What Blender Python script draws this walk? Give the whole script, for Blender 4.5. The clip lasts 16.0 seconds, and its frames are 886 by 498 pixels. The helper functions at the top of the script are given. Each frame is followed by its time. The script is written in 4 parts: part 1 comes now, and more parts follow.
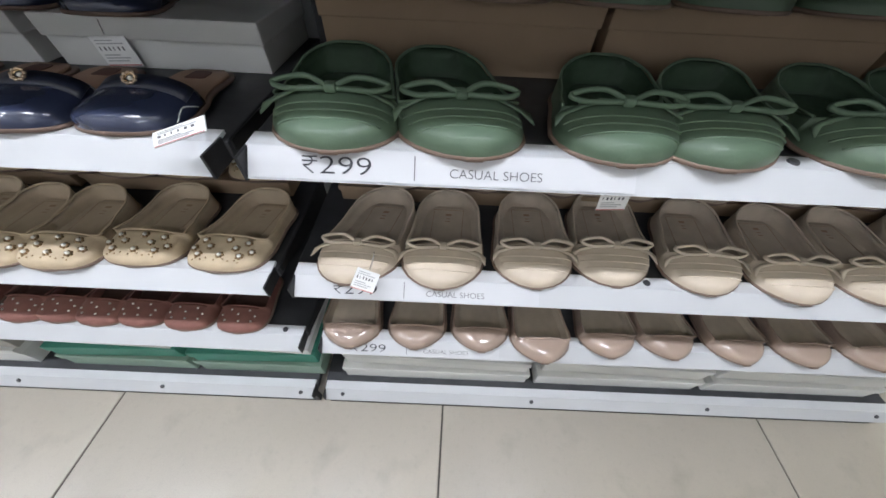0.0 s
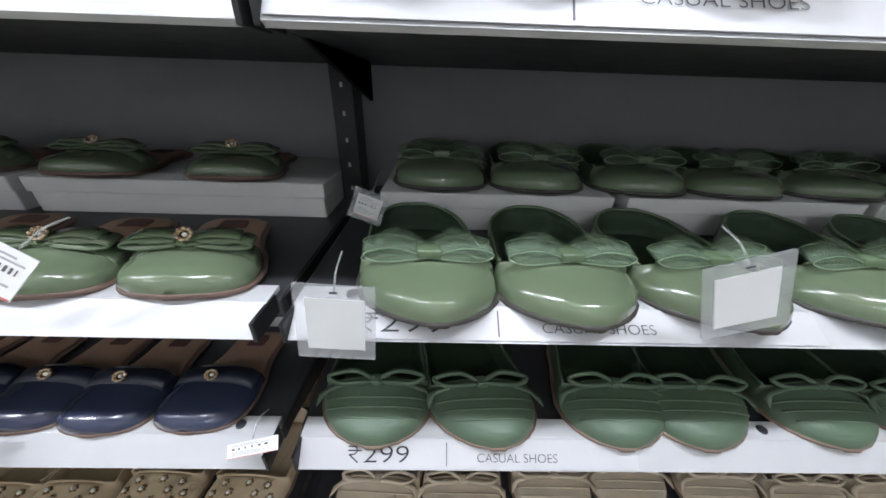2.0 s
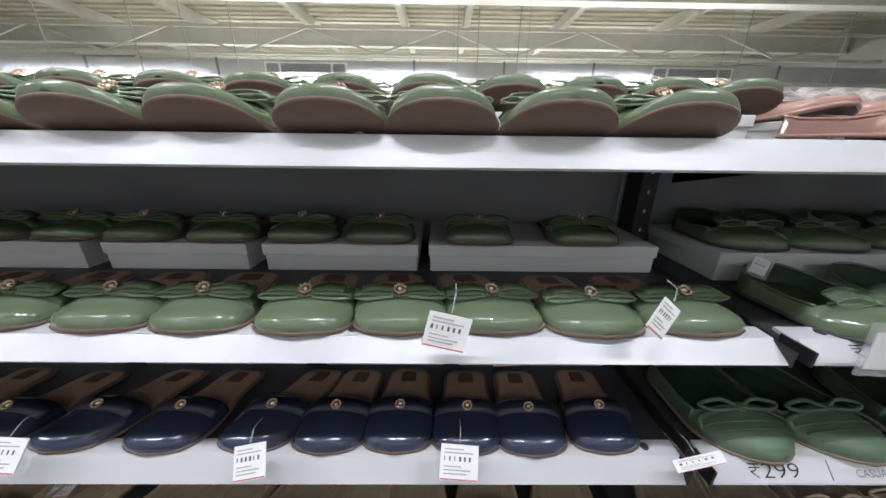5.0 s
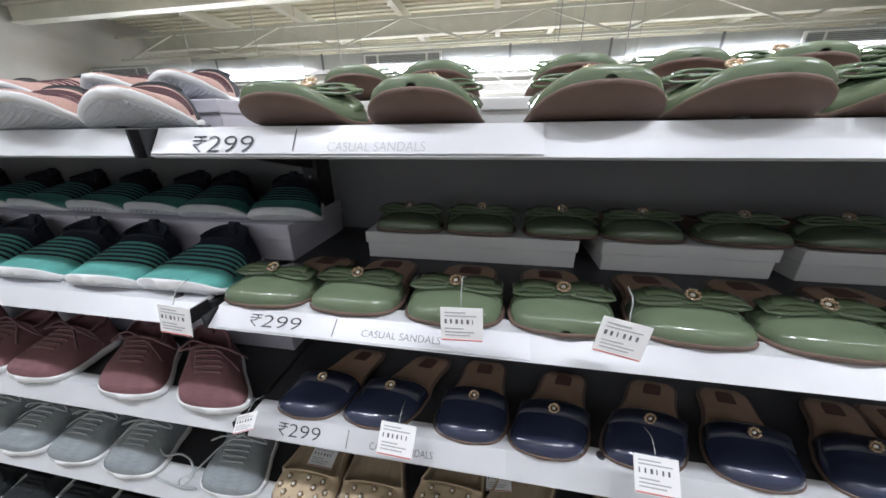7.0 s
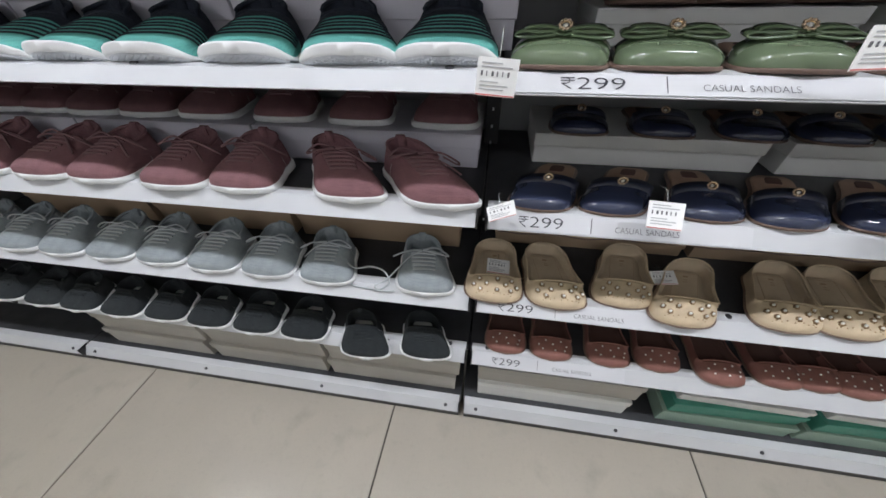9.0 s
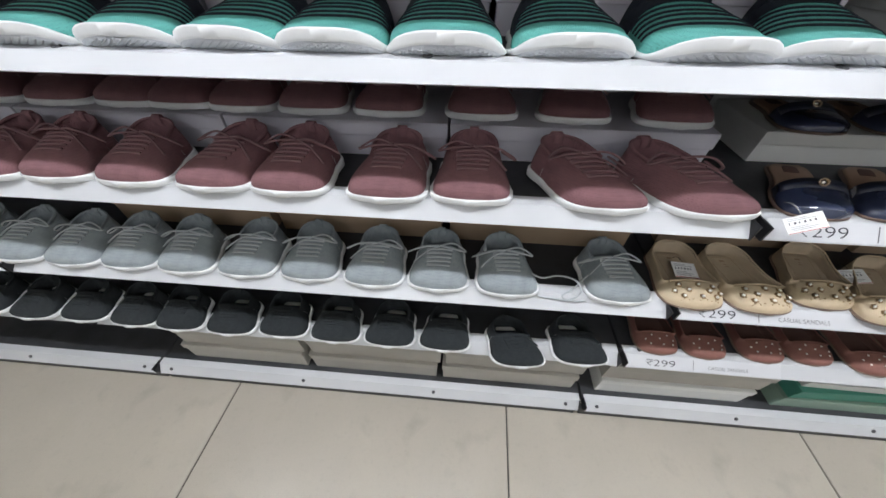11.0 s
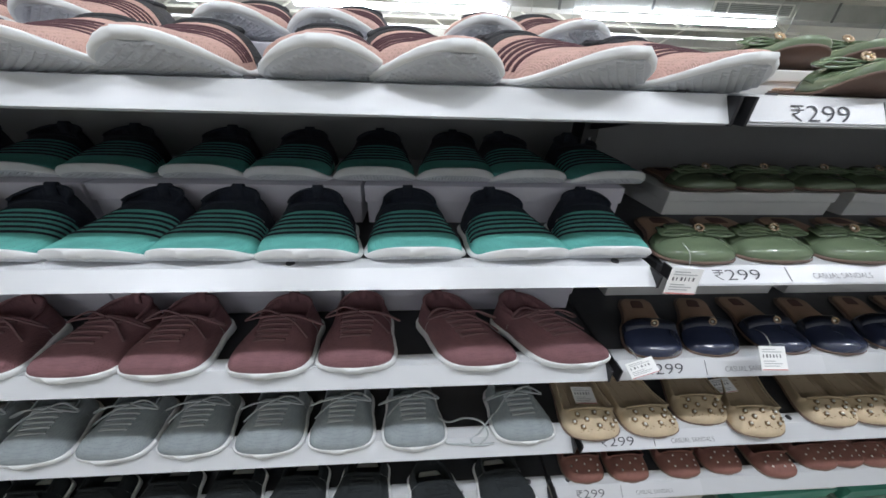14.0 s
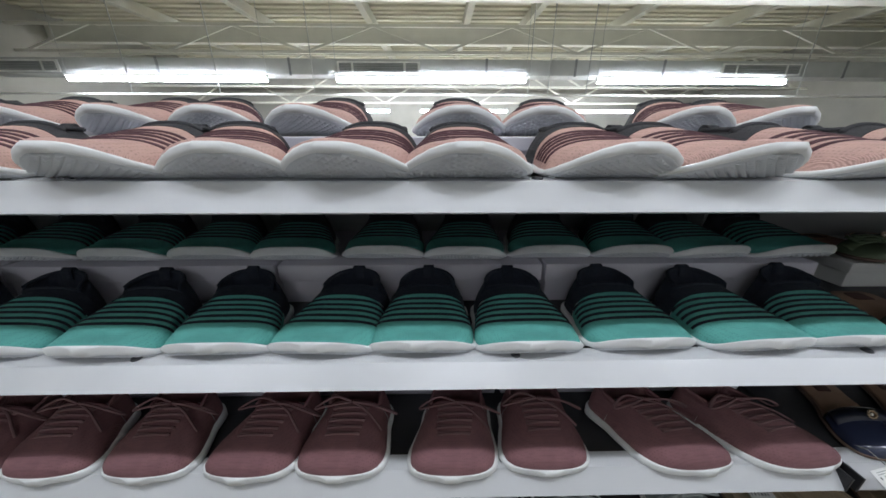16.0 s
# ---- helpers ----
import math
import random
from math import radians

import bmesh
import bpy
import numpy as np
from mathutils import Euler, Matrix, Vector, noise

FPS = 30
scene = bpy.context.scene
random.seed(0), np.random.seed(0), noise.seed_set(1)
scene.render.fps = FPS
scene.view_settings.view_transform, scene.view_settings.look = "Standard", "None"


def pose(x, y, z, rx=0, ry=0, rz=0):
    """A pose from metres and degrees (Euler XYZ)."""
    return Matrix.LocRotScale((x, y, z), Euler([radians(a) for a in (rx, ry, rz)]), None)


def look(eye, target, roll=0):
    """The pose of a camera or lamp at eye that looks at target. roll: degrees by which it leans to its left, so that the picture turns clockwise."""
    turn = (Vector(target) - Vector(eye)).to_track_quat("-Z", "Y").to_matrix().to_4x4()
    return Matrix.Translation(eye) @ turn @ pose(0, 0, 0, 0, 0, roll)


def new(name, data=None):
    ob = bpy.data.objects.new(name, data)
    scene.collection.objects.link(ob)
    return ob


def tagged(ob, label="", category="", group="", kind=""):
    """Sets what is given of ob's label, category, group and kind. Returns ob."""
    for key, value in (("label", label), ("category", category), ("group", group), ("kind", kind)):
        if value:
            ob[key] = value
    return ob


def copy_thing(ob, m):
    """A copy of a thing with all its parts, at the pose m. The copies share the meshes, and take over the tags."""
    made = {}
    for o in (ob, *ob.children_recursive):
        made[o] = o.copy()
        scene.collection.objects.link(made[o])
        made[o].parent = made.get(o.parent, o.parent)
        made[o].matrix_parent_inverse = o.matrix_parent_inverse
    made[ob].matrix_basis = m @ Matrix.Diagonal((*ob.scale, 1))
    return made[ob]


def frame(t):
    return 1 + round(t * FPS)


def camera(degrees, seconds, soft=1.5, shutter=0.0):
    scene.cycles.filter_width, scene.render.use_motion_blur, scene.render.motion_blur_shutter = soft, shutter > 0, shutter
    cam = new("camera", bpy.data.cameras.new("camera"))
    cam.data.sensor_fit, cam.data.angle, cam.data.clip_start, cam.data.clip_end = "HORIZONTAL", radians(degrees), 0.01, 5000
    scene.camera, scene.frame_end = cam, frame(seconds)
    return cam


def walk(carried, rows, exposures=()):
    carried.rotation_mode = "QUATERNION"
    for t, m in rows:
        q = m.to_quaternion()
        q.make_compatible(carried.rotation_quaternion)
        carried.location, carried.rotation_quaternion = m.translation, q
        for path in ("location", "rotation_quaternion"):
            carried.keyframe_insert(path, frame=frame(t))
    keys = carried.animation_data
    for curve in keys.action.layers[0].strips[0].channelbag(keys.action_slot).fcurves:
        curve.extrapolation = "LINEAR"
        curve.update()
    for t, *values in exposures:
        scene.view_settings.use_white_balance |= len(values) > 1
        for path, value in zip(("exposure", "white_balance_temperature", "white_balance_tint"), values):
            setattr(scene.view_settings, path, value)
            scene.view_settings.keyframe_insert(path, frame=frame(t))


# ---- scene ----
cam = camera(110.7, 16.0, soft=1.6)
PATH = [
    (0, (0.157, -0.301, 1.197), (0.169, 0.999, -0.323), 3.0),
    (0.5, (0.074, -0.294, 1.262), (0.101, 1.075, -0.196), 3.0),
    (1, (0.072, -0.308, 1.322), (0.148, 1.228, 0.044), 3.8),
    (1.5, (0.087, -0.279, 1.36), (0.158, 1.378, 0.242), 3.1),
    (2, (0.103, -0.234, 1.419), (0.144, 1.534, 0.485), 1.9),
    (2.5, (0.106, -0.198, 1.482), (0.242, 1.618, 0.653), 2.6),
    (3, (0.050, -0.217, 1.530), (0.218, 1.678, 0.913), 1.0),
    (3.5, (-0.168, -0.251, 1.521), (0.005, 1.649, 0.920), 0.5),
    (4, (-0.280, -0.294, 1.508), (-0.117, 1.608, 0.909), 0.6),
    (4.2, (-0.306, -0.305, 1.504), (-0.156, 1.597, 0.907), 0.8),
    (6.3, (-1.110, -0.365, 1.439), (-1.344, 1.413, 0.555), 1.3),
    (6.5, (-1.217, -0.363, 1.448), (-1.427, 1.410, 0.547), 3.0),
    (7, (-1.355, -0.333, 1.477), (-1.679, 1.499, 0.743), -0.7),
    (7.5, (-1.579, -0.313, 1.468), (-1.923, 1.501, 0.699), -3.3),
    (8, (-1.723, -0.389, 1.462), (-2.066, 1.422, 0.686), -3.1),
    (8.5, (-1.816, -0.482, 1.429), (-2.170, 1.166, 0.352), -3.2),
    (9, (-1.778, -0.475, 1.338), (-2.023, 0.980, -0.013), -1.4),
    (9.5, (-1.602, -0.484, 1.327), (-1.668, 0.931, -0.084), 3.0),
    (10, (-1.795, -0.458, 1.325), (-1.913, 0.920, -0.120), 0.4),
    (10.2, (-1.970, -0.462, 1.330), (-2.180, 0.937, -0.083), -1.4),
    (12.3, (-2.407, -0.429, 1.390), (-2.283, 0.943, -0.060), 4.5),
    (12.5, (-2.380, -0.431, 1.407), (-2.250, 1.001, 0.017), 4.3),
    (13, (-2.301, -0.412, 1.455), (-2.181, 1.196, 0.273), 2.6),
    (13.5, (-2.217, -0.402, 1.476), (-2.051, 1.307, 0.450), 3.0),
    (14, (-2.160, -0.396, 1.489), (-2.029, 1.344, 0.512), 1.9),
    (14.5, (-2.148, -0.376, 1.503), (-1.978, 1.412, 0.623), 2.1),
    (15, (-2.114, -0.358, 1.527), (-1.851, 1.504, 0.847), 2.6),
    (15.5, (-2.154, -0.339, 1.524), (-1.945, 1.532, 0.850), 1.9),
    (16, (-2.474, -0.343, 1.528), (-2.439, 1.534, 0.837), 0.1),
]
walk(cam, [(t, look(eye, target, roll)) for t, eye, target, roll in PATH], [(0, 0.05, 6150, 10), (0.5, 0.1, 6150, 10), (1.5, 0.1, 6150, 10), (2.5, -0.25, 6150, 11), (3.0, -0.4, 6200, 11), (4.2, -0.4, 6250, 12), (6.3, -0.4, 6250, 12), (7.5, -0.5, 6250, 11), (8.5, -0.45, 6300, 11), (9.5, -0.28, 6350, 10), (12.5, -0.1, 6300, 9), (13.5, -0.35, 6250, 8), (14.5, -0.7, 6200, 8), (15.5, -0.85, 6200, 8), (16, -0.95, 6200, 8)])

# ---- world and light ----
world = bpy.data.worlds.new("world")
scene.world = world
world.use_nodes = True
world.node_tree.nodes["Background"].inputs[0].default_value = (0.8, 0.9, 0.92, 1)
world.node_tree.nodes["Background"].inputs[1].default_value = 0.06


def area(x, y, z, sx, sy, watts, name="tube_light"):
    d = bpy.data.lights.new(name, "AREA")
    d.shape, d.size, d.size_y, d.energy, d.color = "RECTANGLE", sx, sy, watts, (0.91, 0.92, 1.0)
    ob = new(name, d)
    ob.matrix_basis = pose(x, y, z)
    return ob


for lx in (-3.9, -2.3, -0.7, 0.9):
    area(lx, -0.52, 3.02, 0.75, 0.12, 14)
# ---- materials ----
def mat(name, col, rough=0.5, metal=0.0, var=0.12, scale=8.0, grain=0.0, grain_scale=300.0, coat=0.0, alpha=1.0, rnd=0.0, trans=0.0):
    m = bpy.data.materials.new(name)
    m.use_nodes = True
    nt = m.node_tree
    b = nt.nodes["Principled BSDF"]
    b.inputs["Roughness"].default_value = rough
    b.inputs["Metallic"].default_value = metal
    b.inputs["Coat Weight"].default_value = coat
    b.inputs["Coat Roughness"].default_value = 0.05
    b.inputs["Alpha"].default_value = alpha
    b.inputs["Transmission Weight"].default_value = trans
    tc = nt.nodes.new("ShaderNodeTexCoord")
    no = nt.nodes.new("ShaderNodeTexNoise")
    no.inputs["Scale"].default_value = scale
    no.inputs["Detail"].default_value = 6
    nt.links.new(tc.outputs["Object"], no.inputs["Vector"])
    ramp = nt.nodes.new("ShaderNodeValToRGB")
    lo = [max(0, c * (1 - var)) for c in col]
    hi = [min(1, c * (1 + var)) for c in col]
    ramp.color_ramp.elements[0].position, ramp.color_ramp.elements[1].position = 0.3, 0.7
    ramp.color_ramp.elements[0].color, ramp.color_ramp.elements[1].color = (*lo, 1), (*hi, 1)
    nt.links.new(no.outputs["Fac"], ramp.inputs[0])
    out = ramp.outputs[0]
    if rnd:
        oi = nt.nodes.new("ShaderNodeObjectInfo")
        hsv = nt.nodes.new("ShaderNodeHueSaturation")
        mr = nt.nodes.new("ShaderNodeMapRange")
        mr.inputs["To Min"].default_value, mr.inputs["To Max"].default_value = 1 - rnd, 1 + rnd
        nt.links.new(oi.outputs["Random"], mr.inputs["Value"])
        nt.links.new(mr.outputs[0], hsv.inputs["Value"])
        nt.links.new(out, hsv.inputs["Color"])
        out = hsv.outputs[0]
    nt.links.new(out, b.inputs["Base Color"])
    n2 = nt.nodes.new("ShaderNodeTexNoise")
    n2.inputs["Scale"].default_value = scale * 3.3
    nt.links.new(tc.outputs["Object"], n2.inputs["Vector"])
    mr2 = nt.nodes.new("ShaderNodeMapRange")
    mr2.inputs["To Min"].default_value, mr2.inputs["To Max"].default_value = rough * 0.85, min(1, rough * 1.2)
    nt.links.new(n2.outputs["Fac"], mr2.inputs["Value"])
    nt.links.new(mr2.outputs[0], b.inputs["Roughness"])
    if grain:
        g = nt.nodes.new("ShaderNodeTexNoise")
        g.inputs["Scale"].default_value = grain_scale
        nt.links.new(tc.outputs["Object"], g.inputs["Vector"])
        bp = nt.nodes.new("ShaderNodeBump")
        bp.inputs["Strength"].default_value = grain
        bp.inputs["Distance"].default_value = 0.002
        nt.links.new(g.outputs["Fac"], bp.inputs["Height"])
        nt.links.new(bp.outputs[0], b.inputs["Normal"])
    return m


def knit_mat(name, col, ribs=260.0, rough=0.85):
    m = mat(name, col, rough, var=0.1, scale=40)
    nt = m.node_tree
    b = nt.nodes["Principled BSDF"]
    tc = nt.nodes.new("ShaderNodeTexCoord")
    src = b.inputs["Base Color"].links[0].from_socket
    v = nt.nodes.new("ShaderNodeTexVoronoi")
    v.inputs["Scale"].default_value = 300
    v.inputs["Randomness"].default_value = 0.25
    nt.links.new(tc.outputs["Object"], v.inputs["Vector"])
    mr = nt.nodes.new("ShaderNodeMapRange")
    mr.inputs["From Min"].default_value, mr.inputs["From Max"].default_value = 0.18, 0.40
    mr.inputs["To Min"].default_value, mr.inputs["To Max"].default_value = 0.45, 0.0
    nt.links.new(v.outputs["Distance"], mr.inputs["Value"])
    mx = nt.nodes.new("ShaderNodeMix")
    mx.data_type = "RGBA"
    nt.links.new(mr.outputs[0], mx.inputs[0])
    nt.links.new(src, mx.inputs[6])
    mx.inputs[7].default_value = (col[0] * 0.45, col[1] * 0.45, col[2] * 0.45, 1)
    nt.links.new(mx.outputs[2], b.inputs["Base Color"])
    w = nt.nodes.new("ShaderNodeTexWave")
    w.inputs["Scale"].default_value = ribs
    w.inputs["Distortion"].default_value = 1.5
    nt.links.new(tc.outputs["Object"], w.inputs["Vector"])
    n = nt.nodes.new("ShaderNodeTexNoise")
    n.inputs["Scale"].default_value = 700
    nt.links.new(tc.outputs["Object"], n.inputs["Vector"])
    ad = nt.nodes.new("ShaderNodeMath")
    nt.links.new(w.outputs["Fac"], ad.inputs[0])
    nt.links.new(n.outputs["Fac"], ad.inputs[1])
    bp = nt.nodes.new("ShaderNodeBump")
    bp.inputs["Strength"].default_value = 0.5
    bp.inputs["Distance"].default_value = 0.0015
    nt.links.new(ad.outputs[0], bp.inputs["Height"])
    nt.links.new(bp.outputs[0], b.inputs["Normal"])
    return m


def glow(name, col, strength):
    m = bpy.data.materials.new(name)
    m.use_nodes = True
    b = m.node_tree.nodes["Principled BSDF"]
    b.inputs["Emission Color"].default_value = (*col, 1)
    b.inputs["Emission Strength"].default_value = strength
    return m


WHITE_METAL = mat("white_powder_coated_steel", (0.57, 0.58, 0.595), 0.32, var=0.04, scale=5)
BLACK_METAL = mat("black_powder_coated_steel", (0.018, 0.018, 0.02), 0.45, var=0.3, scale=20, grain=0.1)
DECK = mat("charcoal_shelf_deck", (0.035, 0.036, 0.04), 0.5, var=0.25, scale=12, grain=0.15)
BACK = mat("grey_back_panel", (0.32, 0.325, 0.33), 0.6, var=0.08, scale=4)
SCREW = mat("dark_screw", (0.12, 0.12, 0.13), 0.35, metal=0.8)
PAPER = mat("white_label_paper", (0.62, 0.625, 0.645), 0.3, var=0.02, scale=6)
CARD = mat("white_tag_card", (0.86, 0.86, 0.85), 0.55, var=0.03)
INK = mat("dark_print_ink", (0.03, 0.03, 0.04), 0.5)
GREYINK = mat("grey_print_ink", (0.10, 0.10, 0.11), 0.5)
TAGINK = mat("tag_print_ink", (0.12, 0.12, 0.13), 0.5)
TAGLINE = mat("pale_tag_print", (0.42, 0.42, 0.43), 0.5)
REDINK = mat("red_print_ink", (0.55, 0.16, 0.15), 0.5)
SLEEVE = mat("clear_plastic_sleeve", (0.55, 0.57, 0.58), 0.18, alpha=0.3)
STRING = mat("clear_tag_string", (0.6, 0.62, 0.6), 0.25, alpha=0.35)
def tile_mat(name, col):
    """Polished tile: clouds, fine salt-and-pepper grain and a few dark scuffs."""
    m = mat(name, col, 0.30, var=0.05, scale=3.0, rnd=0.04)
    nt = m.node_tree
    b = nt.nodes["Principled BSDF"]
    src = b.inputs["Base Color"].links[0].from_socket
    tc = nt.nodes.new("ShaderNodeTexCoord")
    for scale, lo, hi, amount in ((60.0, 0.55, 0.80, 0.10), (7.0, 0.58, 0.88, 0.35), (420.0, 0.45, 0.65, 0.12)):
        n = nt.nodes.new("ShaderNodeTexNoise")
        n.inputs["Scale"].default_value = scale
        n.inputs["Detail"].default_value = 4
        nt.links.new(tc.outputs["Object"], n.inputs["Vector"])
        mr = nt.nodes.new("ShaderNodeMapRange")
        mr.inputs["From Min"].default_value, mr.inputs["From Max"].default_value = lo, hi
        mr.inputs["To Min"].default_value, mr.inputs["To Max"].default_value = 0.0, amount
        nt.links.new(n.outputs["Fac"], mr.inputs["Value"])
        mx = nt.nodes.new("ShaderNodeMix")
        mx.data_type = "RGBA"
        nt.links.new(mr.outputs[0], mx.inputs[0])
        nt.links.new(src, mx.inputs[6])
        mx.inputs[7].default_value = (0.13, 0.115, 0.095, 1)
        src = mx.outputs[2]
    nt.links.new(src, b.inputs["Base Color"])
    return m


TILE = tile_mat("beige_vitrified_floor_tile", (0.46, 0.42, 0.355))
GROUT = mat("dark_tile_joint", (0.09, 0.08, 0.07), 0.9)
# Grey of the unseen rear wall, set by how much light it bounces.
WALL_BOUNCE = mat("grey_bounce_wall", (0.38, 0.375, 0.365), 0.85, var=0.1, scale=2)
WALLP = mat("off_white_wall_paint", (0.40, 0.395, 0.36), 0.8, var=0.08, scale=1.2)
CEIL = mat("cream_corrugated_ceiling", (0.72, 0.70, 0.58), 0.8, var=0.08, scale=1.2)
BEAM = mat("pale_painted_beam", (0.68, 0.68, 0.61), 0.7, var=0.06, scale=2)
DUCT = mat("galvanised_duct", (0.40, 0.42, 0.42), 0.5, var=0.1, scale=2)
VENTF = mat("white_vent_frame", (0.72, 0.73, 0.72), 0.5)
VENTD = mat("dark_vent_slats", (0.16, 0.17, 0.18), 0.6)
TUBE = glow("glowing_tube", (0.93, 0.95, 1.0), 225.0)
GREEN_PATENT = mat("green_patent_leather", (0.145, 0.19, 0.115), 0.17, var=0.06, scale=9, coat=0.4)
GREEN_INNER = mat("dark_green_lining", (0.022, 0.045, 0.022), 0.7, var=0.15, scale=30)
GREEN_MATTE = mat("green_soft_leather", (0.105, 0.158, 0.102), 0.42, var=0.07, scale=18, grain=0.12, grain_scale=260)
PINK_PATENT = mat("dusty_pink_patent_leather", (0.45, 0.265, 0.22), 0.14, var=0.06, scale=9, coat=0.6)
NUDE_PATENT = mat("nude_patent_leather", (0.42, 0.315, 0.255), 0.16, var=0.05, scale=9, coat=0.6)
BEIGE = mat("cream_suede_leather", (0.64, 0.545, 0.43), 0.55, var=0.06, scale=20, grain=0.12)
BEIGE_IN = mat("tan_printed_insole", (0.50, 0.42, 0.33), 0.6, var=0.1, scale=30)
STUD_BEIGE = mat("sand_suede", (0.58, 0.465, 0.315), 0.75, var=0.1, scale=40, grain=0.2)
SAND_IN = mat("sand_lining", (0.50, 0.40, 0.28), 0.7, var=0.08, scale=30)
STUD_PINK = mat("rose_brown_suede", (0.25, 0.11, 0.088), 0.75, var=0.1, scale=40, grain=0.2)
STUD_PINK_IN = mat("dark_brown_lining", (0.10, 0.05, 0.04), 0.8)
NAVY = mat("navy_patent_leather", (0.034, 0.043, 0.085), 0.2, var=0.08, scale=9, coat=0.5)
NAVY_BAND = mat("navy_satin_band", (0.016, 0.02, 0.04), 0.4)
TAN = mat("brown_leather_footbed", (0.34, 0.215, 0.145), 0.6, var=0.12, scale=22, grain=0.15)
RUBBER_TAN = mat("tan_rubber_sole", (0.21, 0.145, 0.11), 0.6, var=0.08, scale=25)
RUBBER_BROWN = mat("brown_rubber_sole", (0.155, 0.10, 0.078), 0.6, var=0.1, scale=25)
RUBBER_DARK = mat("dark_rubber_sole", (0.06, 0.055, 0.05), 0.6, var=0.15, scale=25)
RUBBER_MARK = mat("dark_moulded_mark", (0.03, 0.028, 0.026), 0.6)
RUBBER_WHITE = mat("white_foam_sole", (0.76, 0.77, 0.77), 0.55, var=0.04, scale=30, grain=0.1)
RUBBER_LUG = mat("pale_rubber_tread", (0.58, 0.60, 0.63), 0.55, var=0.05, scale=30)
TEAL = knit_mat("teal_knit", (0.12, 0.42, 0.37))
NAVYKNIT = knit_mat("dark_navy_knit", (0.012, 0.017, 0.03))
MAUVE = knit_mat("mauve_knit", (0.24, 0.115, 0.125))
MAUVE_LACE = mat("mauve_lace", (0.20, 0.11, 0.115), 0.9, var=0.1)
GREYKNIT = knit_mat("pale_grey_knit", (0.33, 0.37, 0.385))
GREY_LACE = mat("grey_lace", (0.46, 0.49, 0.50), 0.9, var=0.1)
GREYDARK = mat("grey_lining", (0.10, 0.115, 0.12), 0.9)
BLACKKNIT = knit_mat("black_knit", (0.022, 0.027, 0.03))
PEACH = knit_mat("peach_knit", (0.60, 0.39, 0.34))
PLUMSTRIPE = knit_mat("plum_stripe_knit", (0.085, 0.035, 0.045))
CHARCOAL = knit_mat("charcoal_collar_knit", (0.05, 0.05, 0.055))
GEM = mat("bright_rhinestone", (0.92, 0.90, 0.84), 0.12, var=0.03)
PEARL = mat("pearl_and_rhinestone", (0.66, 0.50, 0.36), 0.18, metal=0.6)
BRONZE = mat("bronze_stud", (0.36, 0.25, 0.14), 0.3, metal=0.9)
GOLD = mat("gold_metal", (0.70, 0.52, 0.30), 0.25, metal=1.0)
SILVER = mat("silver_stud", (0.75, 0.73, 0.68), 0.18, metal=1.0)
GREEN_RIBBON = mat("sheer_green_ribbon", (0.26, 0.37, 0.24), 0.3, alpha=0.22)
# Opaque ribbon-edge colours that carry the edge highlights of the sheer bows.
GREEN_EDGE_GLINT = mat("green_ribbon_edge_glint", (0.20, 0.28, 0.18), 0.3)
CLEAR_EDGE_GLINT = mat("clear_ribbon_edge_glint", (0.7, 0.66, 0.62), 0.15)
CLEAR_RIBBON = mat("clear_glossy_ribbon", (0.75, 0.70, 0.66), 0.1, alpha=0.3)
GREEN_STRAP = mat("green_patent_strap", (0.12, 0.17, 0.095), 0.2, coat=0.3)
BOX_WHITE = mat("white_shoebox_board", (0.72, 0.72, 0.70), 0.55, var=0.06, scale=5, rnd=0.06)
BOX_GREY = mat("grey_beige_shoebox_board", (0.44, 0.42, 0.38), 0.65, var=0.08, scale=5, rnd=0.08)
BOX_TAN = mat("brown_cardboard", (0.36, 0.26, 0.17), 0.8, var=0.08, scale=7)
BOX_GREEN = mat("green_shoebox_board", (0.06, 0.27, 0.20), 0.5, var=0.08, scale=5)
BOX_PALEGREEN = mat("pale_green_shoebox_board", (0.26, 0.36, 0.29), 0.55, var=0.08, scale=5)
BOX_LILAC = mat("pale_lilac_shoebox_board", (0.58, 0.56, 0.62), 0.6, var=0.05, scale=5, rnd=0.05)


# ---- building helpers ----
def mesh_of(bm, material, smooth=True):
    bmesh.ops.recalc_face_normals(bm, faces=bm.faces[:])
    me = bpy.data.meshes.new("mesh")
    bm.to_mesh(me)
    bm.free()
    for p in me.polygons:
        p.use_smooth = smooth
    me.materials.append(material)
    return me


def part(name, bm, material, parent=None, label="", smooth=True, m=None):
    ob = new(name, mesh_of(bm, material, smooth) if isinstance(bm, bmesh.types.BMesh) else bm)
    ob.parent = parent
    if m is not None:
        ob.matrix_basis = m
    if label:
        ob["label"] = label
    return ob


def thing(name, label, category, group="", kind=""):
    return tagged(new(name), label, category, group, kind)


def loft(rings, closed=True, caps=True, bm=None):
    bm = bm or bmesh.new()
    vs = [[bm.verts.new(p) for p in r] for r in rings]
    n = len(rings[0])
    for a, b in zip(vs, vs[1:]):
        for i in range(n if closed else n - 1):
            j = (i + 1) % n
            bm.faces.new((a[i], a[j], b[j], b[i]))
    if caps:
        bm.faces.new(vs[0])
        bm.faces.new(vs[-1][::-1])
    return bm


